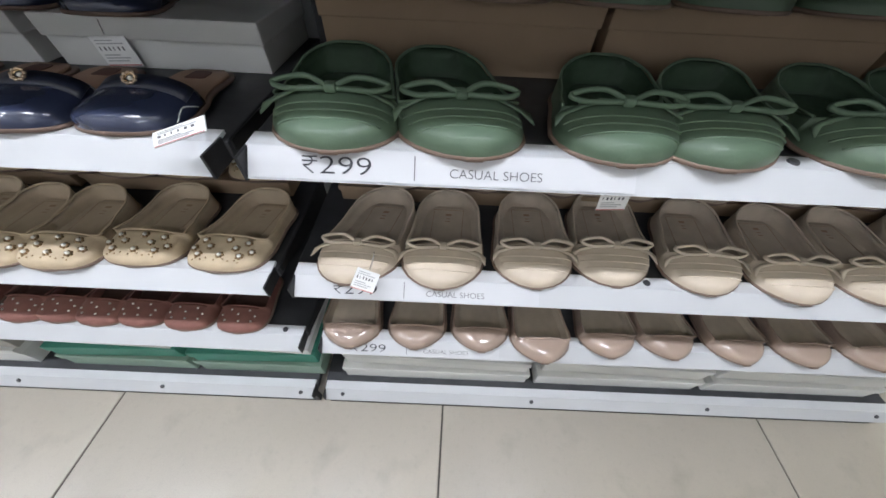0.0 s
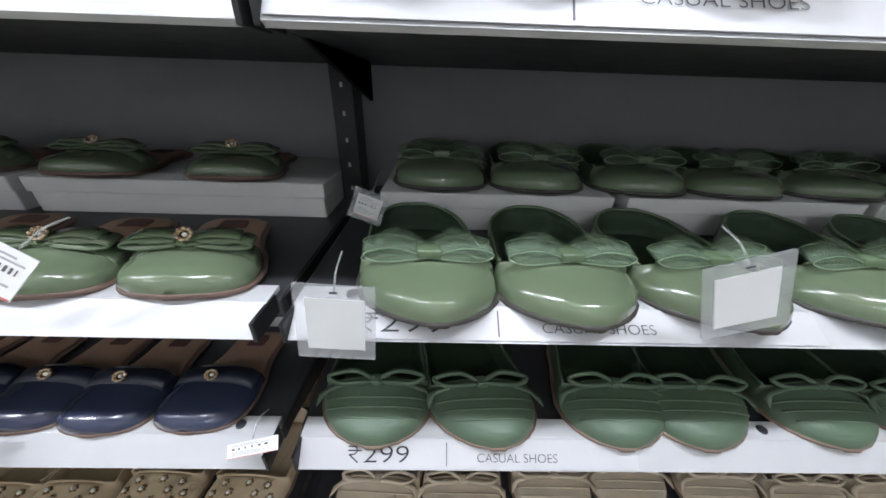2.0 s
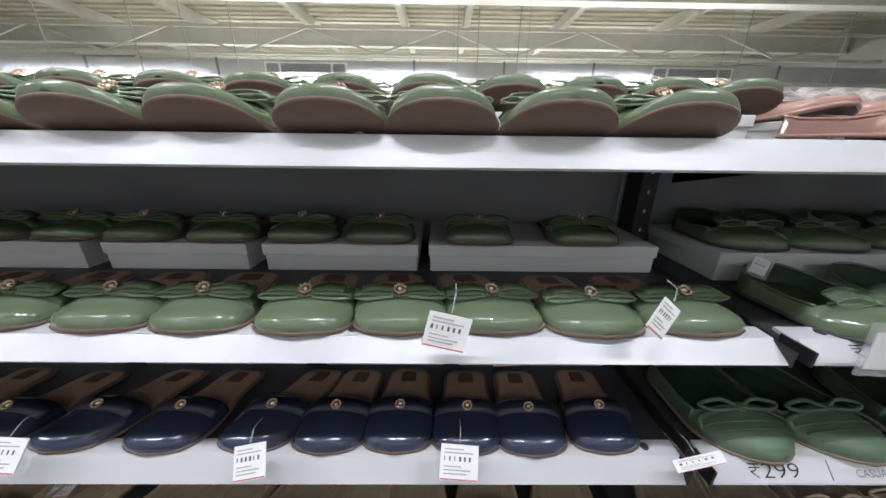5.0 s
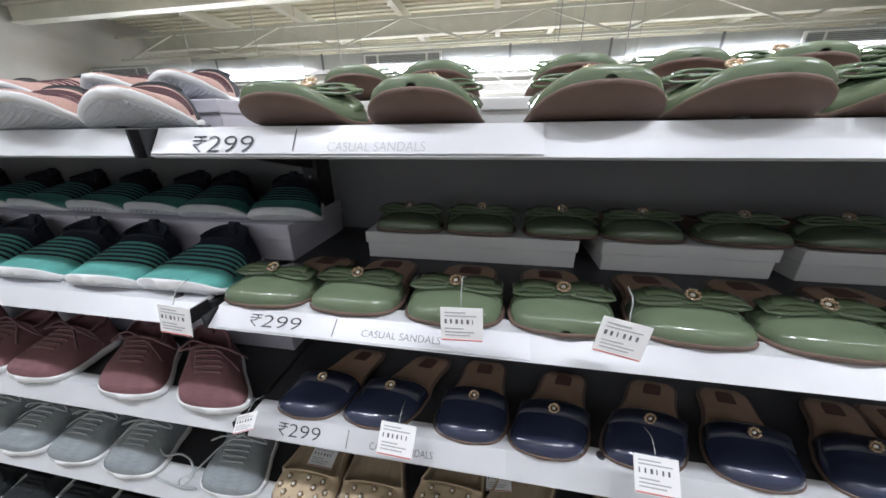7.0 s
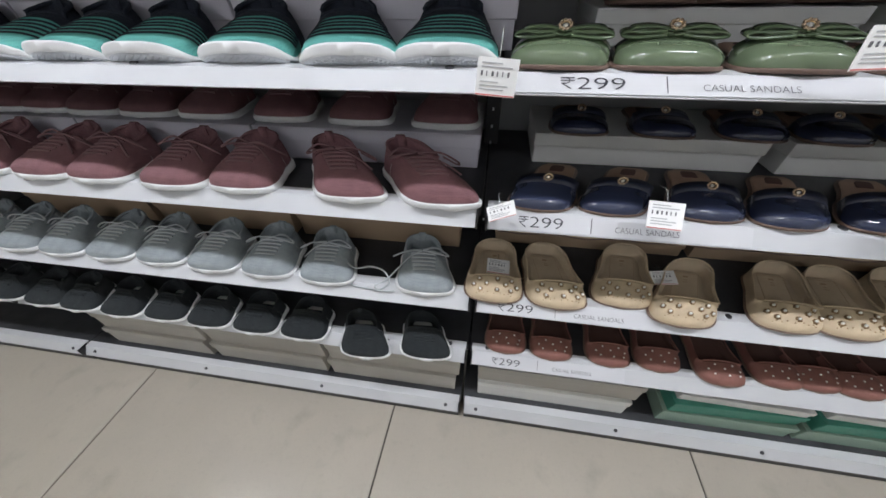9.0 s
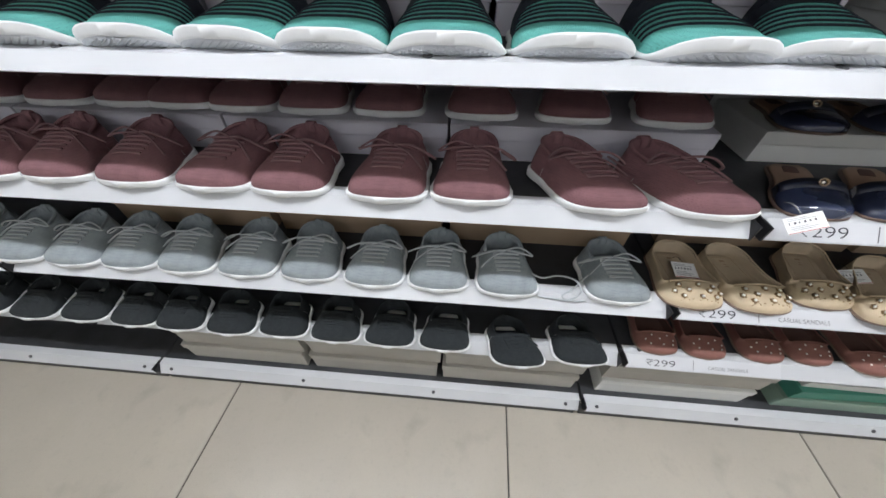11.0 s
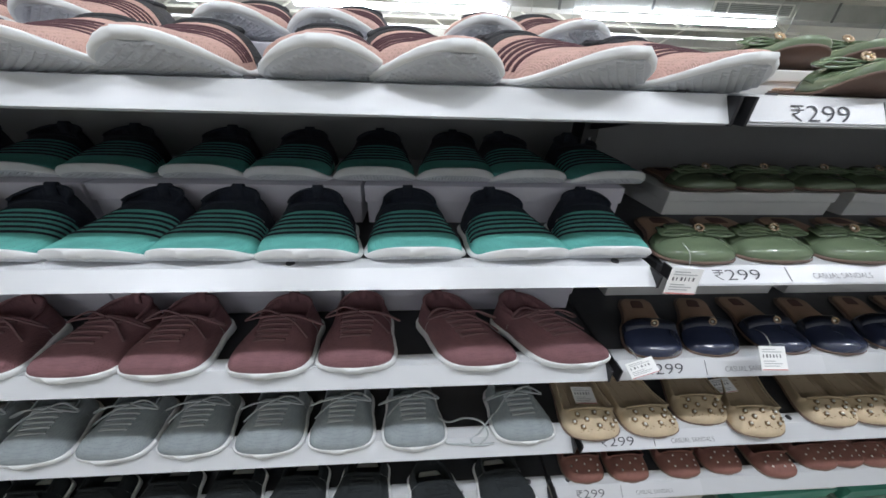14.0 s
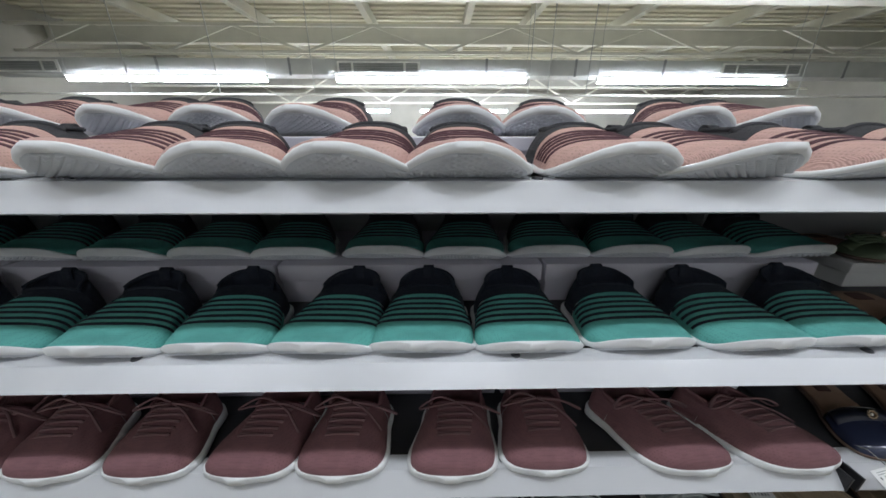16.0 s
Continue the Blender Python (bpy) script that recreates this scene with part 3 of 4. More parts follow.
def sneaker(label, ls, upper, collar, group, stripes=None, stripe_mat=None, lace=None, tread=False, collar_s=0.5, sole_label="white foam sole", bump=0.0, lining=None, flip=1):
    t = thing("sneaker", label, "sneaker", group)
    wave = lambda s: bump * math.exp(-((s - 0.0) / 0.10) ** 2) + 0.008 * max(0, (s - 0.5)) * 2
    part("sole", ls.sole(0.004, ls.sole_t + 0.003, wave), RUBBER_WHITE, t, sole_label)
    if tread:
        o = part("outsole", ls.sole(-0.0015, 0.004, None, lift=-0.002), RUBBER_LUG, t, "white rubber outsole with honeycomb tread")
        lugs = bmesh.new()
        p = 0.0125
        for j in range(0, 22):
            for i in range(-7, 8):
                x, y = (i + 0.5 * (j % 2)) * p, (j + 0.6) * p * 0.26
                if abs(x) + 0.004 > ls.hw(y / ls.L) or y > 0.6 * ls.L:
                    continue
                q = lambda dx, dy, d: (x + dx, y + dy - d * 0.75, ls.z0(max(0, (y + dy) / ls.L)) - 0.002 - d * 0.6)
                rim = [lugs.verts.new(q(p * 0.48 * a, p * 0.24 * b, 0.0)) for a, b in ((1, 0), (0, 1), (-1, 0), (0, -1))]
                top = [lugs.verts.new(q(p * 0.20 * a, p * 0.10 * b, 0.0018)) for a, b in ((1, 0), (0, 1), (-1, 0), (0, -1))]
                for k in range(4):
                    lugs.faces.new((rim[k], rim[(k + 1) % 4], top[(k + 1) % 4], top[k]))
                lugs.faces.new(top)
        part("tread", lugs, RUBBER_LUG, o, "diamond lugs of the tread", False)
    part("upper", ls.grid(0, collar_s, 20), upper, t)
    part("collar", ls.grid(collar_s, 1, 20, off=0.0006), collar, t)
    part("insole", ls.pad(ls.v - 0.02, 0.96, 0.0046, 0.004, 0.024), lining or NAVYKNIT, t)
    ks = [ls.v + 0.006 + (0.92 - ls.v) * k / 11 for k in range(12)] + [0.945, 0.962, 0.976, 0.987, 0.996]
    left = [ls.point(k, 0.3) + Vector((0, 0, 0.001)) for k in ks]
    right = [Vector((-p.x, p.y, p.z)) for p in left][::-1]
    front = [ls.point(ls.v, 0.72 - 0.44 * k / 12, 0.001) for k in range(13)]
    part("collar_rim", tube(left + right + front, 0.0032, 6), collar, t)
    p = ls.point(0.985, 0.3)
    hi = 0.005
    part("pull_tab", ribbon(smooth_line([Vector((0, p.y - 0.006, p.z - 0.012)), Vector((0, p.y - 0.004, p.z + hi)), Vector((0, p.y + 0.004, p.z + hi + 0.002)), Vector((0, p.y + 0.008, p.z - 0.014))], 5), (1, 0, 0), 0.018, 0.001), collar, t)
    for a, b in stripes or ():
        us = [0.05 + 0.9 * k / 24 for k in range(25)]
        rows = [[ls.point(min(s + 0.07 * (abs(2 * u - 1)) ** 1.6, ls.v - 0.012), u, o) for u in us] for s, o in ((a, -0.0005), (a + 0.002, 0.0011), (b - 0.002, 0.0011), (b, -0.0005))]
        part("stripe", loft(rows, closed=False, caps=False), stripe_mat, t)
    if lace:
        us = [0.33 + 0.34 * k / 10 for k in range(11)]
        part("tongue", loft([[ls.point(s, u, 0.0016) for u in us] for s in (0.26, 0.33, 0.40, 0.48, 0.57, ls.v - 0.005)], closed=False, caps=False), upper, t)
        lace_rows(ls, lace, t, (0.30, 0.37, 0.44, 0.51, 0.58))
        lace_bow(ls, lace, t, 0.63, flip)
    return t


# ---- the last (form) of every kind of shoe ----
TOE_FLAT = [(0, 0.008), (0.012, 0.018), (0.035, 0.026), (0.09, 0.034), (0.2, 0.042), (0.36, 0.048)]
WALL_FLAT = [(0, 0.038), (0.30, 0.038), (0.5, 0.031), (0.75, 0.036), (0.9, 0.046), (1, 0.054)]
L_GREEN_MATTE = Last(0.27, 0.160, 0.34, TOE_FLAT, WALL_FLAT, 0.007, 0.006, width=WIDTH_ALMOND, ls=0.84, hs=0.80)
L_BEIGE = Last(0.27, 0.158, 0.33, TOE_FLAT, WALL_FLAT, 0.007, 0.006, width=WIDTH_ALMOND, ls=0.86, hs=0.76)
L_NUDE = Last(0.26, 0.152, 0.26, TOE_FLAT, WALL_FLAT, 0.007, 0.006, width=WIDTH_POINT)
L_GREEN_PATENT = Last(0.27, 0.146, 0.36, TOE_FLAT, WALL_FLAT, 0.007, 0.010, width=WIDTH_POINT)
L_PINK = Last(0.26, 0.122, 0.34, TOE_FLAT, WALL_FLAT, 0.007, 0.027, 0.34, width=WIDTH_ARCH, hs=0.56)
L_STUD = Last(0.26, 0.148, 0.32, TOE_FLAT, WALL_FLAT, 0.007, 0.006, width=WIDTH_ROUND)
L_STUD_PINK = Last(0.25, 0.130, 0.32, TOE_FLAT, WALL_FLAT, 0.007, 0.006, width=WIDTH_ROUND)
TOE_MULE = [(0, 0.008), (0.012, 0.018), (0.035, 0.025), (0.09, 0.032), (0.2, 0.038), (0.48, 0.044)]
L_MULE = Last(0.25, 0.138, 0.40, TOE_MULE, WALL_FLAT, 0.008, 0.008, width=WIDTH_MULE)
L_MULE_TOP = Last(0.25, 0.122, 0.44, TOE_MULE, WALL_FLAT, 0.006, 0.038, 0.3, width=WIDTH_MULE)
L_NAVY = Last(0.25, 0.126, 0.46, TOE_MULE, WALL_FLAT, 0.007, 0.006, width=WIDTH_MULE)
TOE_LOW = [(0, 0.008), (0.012, 0.017), (0.035, 0.025), (0.09, 0.036), (0.2, 0.050), (0.3, 0.060), (0.45, 0.072), (0.64, 0.086), (0.75, 0.092)]
WALL_TEAL = [(0, 0.090), (0.74, 0.090), (0.86, 0.100), (1, 0.114)]
TOE_LACE = [(0, 0.010), (0.012, 0.022), (0.035, 0.033), (0.09, 0.044), (0.2, 0.058), (0.32, 0.070), (0.45, 0.080), (0.6, 0.090), (0.7, 0.094)]
WALL_LACE = [(0, 0.080), (0.66, 0.082), (0.8, 0.090), (1, 0.108)]
WALL_LOW = [(0, 0.082), (0.7, 0.082), (0.8, 0.080), (1, 0.078)]
L_TEAL = Last(0.28, 0.160, 0.76, TOE_LOW, WALL_TEAL, 0.006, 0.026, 0.26, width=WIDTH_ROUND, ls=0.55, hs=0.60, sq=0.58, lean=0.30)
L_PEACH = Last(0.28, 0.150, 0.74, TOE_LOW, WALL_LOW, 0.005, 0.040, 0.36, width=WIDTH_ARCH, ls=0.63, hs=0.62, lean=0.36)
L_MAUVE = Last(0.28, 0.150, 0.66, TOE_LACE, WALL_LACE, 0.014, 0.006, width=WIDTH_ROUND, ls=0.55, hs=0.60, lean=0.24)
L_GREY = Last(0.28, 0.152, 0.66, TOE_LACE, WALL_LACE, 0.012, 0.006, width=WIDTH_ROUND, ls=0.55, hs=0.60, lean=0.24)
L_BLACK = Last(0.28, 0.160, 0.60, TOE_LACE, WALL_LACE, 0.012, 0.006, width=WIDTH_ROUND, ls=0.48, hs=0.56, lean=0.24)

# ---- room ----
X0, X1, YB, YF, H = -14.0, 12.0, -3.3, 18.0, 4.9


def structure(name, bm, material, label, category="", smooth=False):
    return tagged(part(name, bm, material, None, smooth=smooth), label, category or name.split("_")[0], kind="structure")


floor = structure("floor", box(X0, X1, YB, YF, -0.2, -0.004), GROUT, "beige floor tiles with dark narrow joints")
# Added closing wall, never in view; stands in for whatever faces the shelves.
structure("wall_south", box(X0, X1, YB - 0.2, YB, -0.2, H), WALL_BOUNCE, "plain grey unseen wall added behind the aisle, its tone set for bounced light", "wall")
structure("wall_north", box(X0, X1, YF, YF + 0.2, -0.2, H), WALLP, "plain off-white painted far wall", "wall")
structure("wall_west", box(X0 - 0.2, X0, YB - 0.2, YF + 0.2, -0.2, H), WALLP, "plain off-white painted side wall", "wall")
structure("wall_east", box(X1, X1 + 0.2, YB - 0.2, YF + 0.2, -0.2, H), WALLP, "plain off-white painted side wall", "wall")
cb = box(X0 - 0.2, X1 + 0.2, YB - 0.2, YF + 0.2, H, H + 0.1)
for k in range(60):
    yy = YB + 0.2 + k * 0.34
    box(X0, X1, yy, yy + 0.12, H - 0.05, H, bm=cb)
structure("ceiling", cb, CEIL, "cream corrugated sheet ceiling on steel purlins")


def beam(y, z0, z1, d, label="pale painted steel beam under the ceiling"):
    t = tagged(new("ceiling_beam"), label, "beam", "ceiling beams")
    part("web", box(X0, X1, y - d * 0.2, y + d * 0.2, z0, z1, 0.004), BEAM, t, smooth=False)
    part("flange", box(X0, X1, y - d / 2, y + d / 2, z0 - 0.04, z0, 0.004), BEAM, t, smooth=False)
    part("flange", box(X0, X1, y - d / 2, y + d / 2, z1, z1 + 0.04, 0.004), BEAM, t, smooth=False)
    return t


beam(7.3, 4.20, 4.52, 0.30)
beam(10.6, 4.18, 4.60, 0.24)


def truss(y, z0, z1, step, w):
    """An open steel truss: two chords and slanting struts."""
    t = tagged(new("roof_truss"), "pale painted open steel roof truss", "truss", "roof trusses")
    for z in (z0, z1):
        part("chord", box(X0, X1, y - w, y + w, z - w, z + w, 0.004), BEAM, t, smooth=False)
    x, up = X0 + 0.3, True
    strut = mesh_of(box(-w * 0.8, w * 0.8, -w * 0.7, w * 0.7, 0, math.hypot(step, z1 - z0)), BEAM, False)
    while x + step < X1:
        a = math.degrees(math.atan2(step, z1 - z0))
        part("strut", strut, None, t, m=pose(x if up else x + step, y, z0, 0, a if up else -a))
        x, up = x + step, not up
    return t


truss(9.6, 3.72, 4.35, 1.9, 0.035)
truss(12.8, 3.30, 4.35, 2.1, 0.035)
truss(15.6, 3.0, 4.2, 2.2, 0.035)
for k, xx in enumerate((-10.5, -7.6, -4.4, -1.6, 0.2, 3.0, 6.1, 9.0)):
    t = tagged(new("purlin"), "pale steel rafter running under the ceiling", "rafter", "rafters")
    part("rail", box(xx - 0.09, xx + 0.09, 2.0, YF, H - 0.32, H - 0.05, 0.005), BEAM, t, smooth=False)

duct = tagged(new("air_duct"), "grey galvanised air duct with grilles", "duct")
part("casing", box(X0, X1, 8.6, 9.2, 3.0, 3.36, 0.01), DUCT, duct, smooth=False)
for xx in (-9.5, -6.2, -1.2, 1.1, 3.4, 8.2):
    part("seam", box(xx - 0.03, xx + 0.03, 8.585, 8.6, 2.98, 3.38, 0.003), VENTD, duct, smooth=False)
for x0, x1 in ((-14.0, -11.9), (-5.0, -2.9), (4.9, 7.0)):
    v = part("grille", box(x0, x1, 8.56, 8.598, 3.03, 3.30, 0.006), VENTF, duct, "white-framed air grille", False)
    for a, b in ((x0 + 0.06, x0 + 0.36), (x0 + 0.42, x1 - 0.42), (x1 - 0.36, x1 - 0.06)):
        part("recess", box(a, b, 8.553, 8.559, 3.07, 3.26), VENTD, v, smooth=False)
        for k in range(5):
            part("slat", box(a, b, 8.540, 8.552, 3.085 + k * 0.036, 3.098 + k * 0.036), DUCT, v, smooth=False)

track = tagged(new("light_track"), "thin grey lighting track hung below the duct", "track")
part("rail", box(X0, X1, 8.44, 8.50, 2.505, 2.55, 0.004), VENTF, track, smooth=False)
for xx in (-10.2, -8.0, -5.6, -0.1, 0.4, 1.4, 7.0, 9.5):
    part("hanger", tube([(xx, 8.47, 2.55), (xx, 8.47, 4.85)], 0.012), DUCT, track)


def lamp(x0, x1, y, z, s=1.0):
    t = tagged(new("tube_lamp"), "white fluorescent tube lamp, switched on, hung from the roof; row behind the camera is added fill", "lamp", "tube lamps")
    part("housing", box(x0, x1, y - 0.06 * s, y + 0.06 * s, z + 0.05, z + 0.10, 0.006), VENTF, t, smooth=False)
    part("tube", tube([(x0 + 0.03, y, z), ((x0 + x1) / 2, y, z), (x1 - 0.03, y, z)], 0.045 * s, 10), TUBE, t, "glowing tube")
    for xx in (x0 + 0.015, x1 - 0.015):
        part("cap", box(xx - 0.015, xx + 0.015, y - 0.04, y + 0.04, z - 0.04, z + 0.06, 0.004), VENTF, t, smooth=False)
        part("wire", tube([(xx, y, z + 0.1), (xx, y, H + 0.01)], 0.006, 5), DUCT, t)
    return t


for x0, x1 in ((-11.6, -6.7), (-5.0, -0.2), (1.6, 6.5)):
    lamp(x0, x1, 8.4, 2.86, 1.35)
for x0, x1 in ((-8.5, -4.5), (-3.2, 0.6), (2.4, 6.5)):
    lamp(x0, x1, 14.2, 2.55)
for lx in (-3.9, -2.3, -0.7, 0.9):
    lamp(lx - 0.42, lx + 0.42, -0.52, 3.06, 0.25)
# Unseen extra tubes behind the camera, added as weak fill light.
for lx in (-3.1, 0.1):
    lamp(lx - 0.42, lx + 0.42, -2.30, 2.84, 0.16)

# ---- shelving ----
ZT = [0.100, 0.449, 0.728, 1.000, 1.233, 1.481]
ZB = [0.066, 0.420, 0.701, 0.971, 1.213, 1.450]
YBOT = [-0.026, -0.004, -0.009, -0.013, -0.027, -0.017]
YTOP = [0.000, 0.028, 0.024, 0.014, 0.002, 0.004]
DECKZ = [z - 0.006 for z in ZT]
RSTART = [-0.210, -0.137, -0.112, -0.074, -0.032, -0.003]
MEND = [-0.247, -0.186, -0.156, -0.111, -0.058, -0.013]
DEPTH = 0.42


def flat_text(body, width, height, material, parent, m, label=""):
    c = bpy.data.curves.new("writing", "FONT")
    c.body, c.extrude, c.offset = body, 0.0, -0.012
    ob = bpy.data.objects.new("writing", c)
    scene.collection.objects.link(ob)
    me = bpy.data.meshes.new_from_object(ob.evaluated_get(bpy.context.evaluated_depsgraph_get()))
    bpy.data.objects.remove(ob)
    xs, ys = [v.co.x for v in me.vertices], [v.co.y for v in me.vertices]
    for v in me.vertices:
        v.co.x = (v.co.x - min(xs)) / (max(xs) - min(xs)) * width
        v.co.y = (v.co.y - min(ys)) / (max(ys) - min(ys)) * height
    me.materials.clear()
    me.materials.append(material)
    return part("lettering", me, None, parent, label, m=m)


def rupee(w, h, parent, m):
    """The rupee sign: two bars, a bowl and a slanting leg."""
    bm = bmesh.new()
    e = 0.085 * h
    for lines in ([(0, 0.95), (1, 0.95)], [(0, 0.70), (1, 0.70)], [(0.02, 0.95), (0.42, 0.94), (0.62, 0.86), (0.68, 0.72), (0.62, 0.57), (0.42, 0.47), (0.06, 0.45)], [(0.10, 0.45), (0.75, 0.0)]):
        pts = [Vector((x * w, y * h, 0)) for x, y in lines]
        for i, p in enumerate(pts):
            d = (pts[min(i + 1, len(pts) - 1)] - pts[max(i - 1, 0)]).normalized()
            n = Vector((-d.y, d.x, 0)) * e * 0.5
            pair = [bm.verts.new(p + n), bm.verts.new(p - n)]
            if i:
                bm.faces.new((last[0], last[1], pair[1], pair[0]))
            last = pair
        for v in bm.verts:
            v.co.z += 0.00003
    return part("lettering", bm, INK, parent, smooth=False, m=m)


def bay(x_start, x_end, back_mat, signs, label, p0=None, p1=None):
    """One bay of gondola shelving. x_start, x_end: a row of places, one for each level."""
    t = thing("shelf_bay", label, "shelving", "shoe shelving bays")
    xa, xb = max(x_start), min(x_end)
    for k in range(6):
        a, b = x_start[k], x_end[k]
        d = part("deck", box(a - 0.006, b + 0.006, YTOP[k] + 0.012, DEPTH, ZT[k] - 0.030, DECKZ[k], 0.002), DECK, t, "charcoal steel shelf deck", False)
        prof = [(YBOT[k], ZB[k]), (YTOP[k], ZT[k]), (YTOP[k] + 0.026, ZT[k] + 0.001), (YTOP[k] + 0.026, ZT[k] - 0.004), (YTOP[k] + 0.004, ZT[k] - 0.006), (YBOT[k] + 0.006, ZB[k] - 0.003)]
        rail = part("price_rail", loft([[(x, y, z) for y, z in prof] for x in (a, b)]), WHITE_METAL, t, "white slanted price rail", False)
        n = Vector((0, -(ZT[k] - ZB[k]), YTOP[k] - YBOT[k])).normalized()
        up = Vector((0, YTOP[k] - YBOT[k], ZT[k] - ZB[k]))
        hgt = up.length
        up.normalize()
        for e in (a, b):
            part("rail_cap", box(e - 0.002, e + 0.002, YBOT[k] - 0.001, YTOP[k] + 0.014, ZB[k] - 0.003, ZT[k] - 0.001, 0.001), BLACK_METAL, t, smooth=False)
        for f in (0.03, 0.36, 0.67, 0.97):
            sx = a + (b - a) * f
            if k == 0:
                c = Vector((sx, YBOT[0], ZB[0])) + up * hgt * 0.55 + n * 0.001
                mm = Matrix.Translation(c) @ n.to_track_quat("Z", "Y").to_matrix().to_4x4()
            else:
                mm = pose(sx, YTOP[k] + 0.014, ZT[k] + 0.001)
            part("screw", screw_mesh, None, rail, m=mm)
        if signs.get(k):
            price, word, x0, w, h0, full = signs[k]
            o = Vector((a + 0.004, YBOT[k], ZB[k])) + n * 0.0012
            X = Vector((1, 0, 0))
            base = Matrix((X.to_4d(), up.to_4d(), n.to_4d(), (0, 0, 0, 1))).transposed()
            for i in range(3):
                base[i][3] = o[i]
            paper = part("label_strip", box(0, full, hgt * 0.06, hgt * 0.96, 0, 0.0008), PAPER, rail, "printed paper price strip", False, base)
            low = 0.10 if (k == 5 and word == SD) else 0.42 if k == 5 else 0.24
            rupee(w * 0.22, hgt * h0, rail, base @ Matrix.Translation((x0, hgt * low, 0.0016)))
            flat_text(price, w * 0.74, hgt * h0, INK, rail, base @ Matrix.Translation((x0 + w * 0.26, hgt * low, 0.0016)))
            flat_text(word, w * 1.34, hgt * h0 * 0.52, TAGLINE if low == 0.10 else GREYINK, rail, base @ Matrix.Translation((x0 + w * 2.14, hgt * (low + 0.03), 0.0016)))
            part("divider", box(x0 + w * 1.62, x0 + w * 1.62 + 0.0012, hgt * 0.15, hgt * 0.85, 0.0008, 0.0014), GREYINK, rail, smooth=False, m=base)
        for e, sg in ((a, -1), (b, 1)):
            if k:
                pr = [(YTOP[k] + 0.02, ZT[k] - 0.008), (YTOP[k] + 0.02, ZT[k] - 0.022), (DEPTH - 0.10, ZT[k] - 0.085), (DEPTH - 0.10, ZT[k] - 0.008)]
                xx = e + sg * 0.005
                part("bracket", loft([[(x, y, z) for y, z in pr] for x in (xx - 0.0025, xx + 0.0025)]), BLACK_METAL, t, "black tapered shelf bracket", False)
    part("kick_plate", box(x_start[0], x_end[0], YBOT[0] + 0.012, YBOT[0] + 0.03, 0.0, ZB[0] + 0.004), BLACK_METAL, t, "black recessed kick plate", False)
    part("back_panel", box(xa if p0 is None else p0, xb if p1 is None else p1, DEPTH, DEPTH + 0.012, 0.05, 1.492, 0.002), back_mat, t, "pale grey back panel", False)
    return t


sb = bmesh.new()
bmesh.ops.create_cone(sb, cap_ends=True, segments=10, radius1=0.0075, radius2=0.006, depth=0.004)
screw_mesh = mesh_of(sb, SCREW, False)
SH, SD = "CASUAL SHOES", "CASUAL SANDALS"
bay(RSTART, [1.72] * 6, BACK, {5: ("299", SH, 0.055, 0.076, 0.46, 0.5), 4: ("299", SH, 0.060, 0.080, 0.5, 0.5), 3: ("299", SH, 0.062, 0.080, 0.5, 0.45), 2: ("299", SH, 0.070, 0.080, 0.45, 0.45), 1: ("299", SH, 0.075, 0.085, 0.45, 0.45)},
    "black and white shelving bay stacked with ballet flats", -0.054)
bay([-1.790, -1.778, -1.778, -1.772, -1.758, -1.766], MEND, BACK, {5: ("299", SD, 0.055, 0.080, 0.55, 0.45), 4: ("299", SD, 0.060, 0.080, 0.5, 0.45), 3: ("299", SD, 0.055, 0.080, 0.5, 0.45), 2: ("299", SD, 0.050, 0.085, 0.45, 0.45), 1: ("299", SD, 0.060, 0.085, 0.45, 0.45)},
    "black and white shelving bay stacked with casual sandals", -1.777, -0.056)
bay([-3.52] * 6, [-1.810, -1.797, -1.795, -1.791, -1.793, -1.785], BACK, {}, "black and white shelving bay stacked with knit sneakers", -3.526, -1.779)
bay([-5.26] * 6, [-3.535] * 6, BACK, {}, "black and white shelving bay continuing down the aisle", None, -3.528)
for px in (-3.527, -1.778, -0.055):
    t = thing("shelf_upright", "black slotted steel upright between shelving bays", "upright", "shelf uprights")
    part("post", box(px - 0.018, px + 0.018, DEPTH - 0.10, DEPTH - 0.04, 0.0, 1.470, 0.002), BLACK_METAL, t, smooth=False)
    slot = mesh_of(box(-0.0022, 0.0022, -0.0006, 0.0006, -0.0035, 0.0035), WHITE_METAL, False)
    for k in range(30):
        part("slot", slot, None, t, m=pose(px, DEPTH - 0.101, 0.2 + k * 0.042))


# ---- boxes ----
def shoe_box(x0, x1, y, z, h, material, label, lid=0.4, depth=0.17, group="shoe boxes", turn=0.0):
    t = thing("shoe_box", label, "box", group)
    w = x1 - x0
    t.matrix_basis = pose((x0 + x1) / 2, y, z, 0, 0, turn)
    part("body", box(-w / 2 + 0.003, w / 2 - 0.003, 0.003, depth - 0.003, 0, h - 0.002, 0.002), material, t, smooth=False)
    part("lid", box(-w / 2, w / 2, 0, depth, h * (1 - lid), h, 0.002), material, t, smooth=False)
    return t


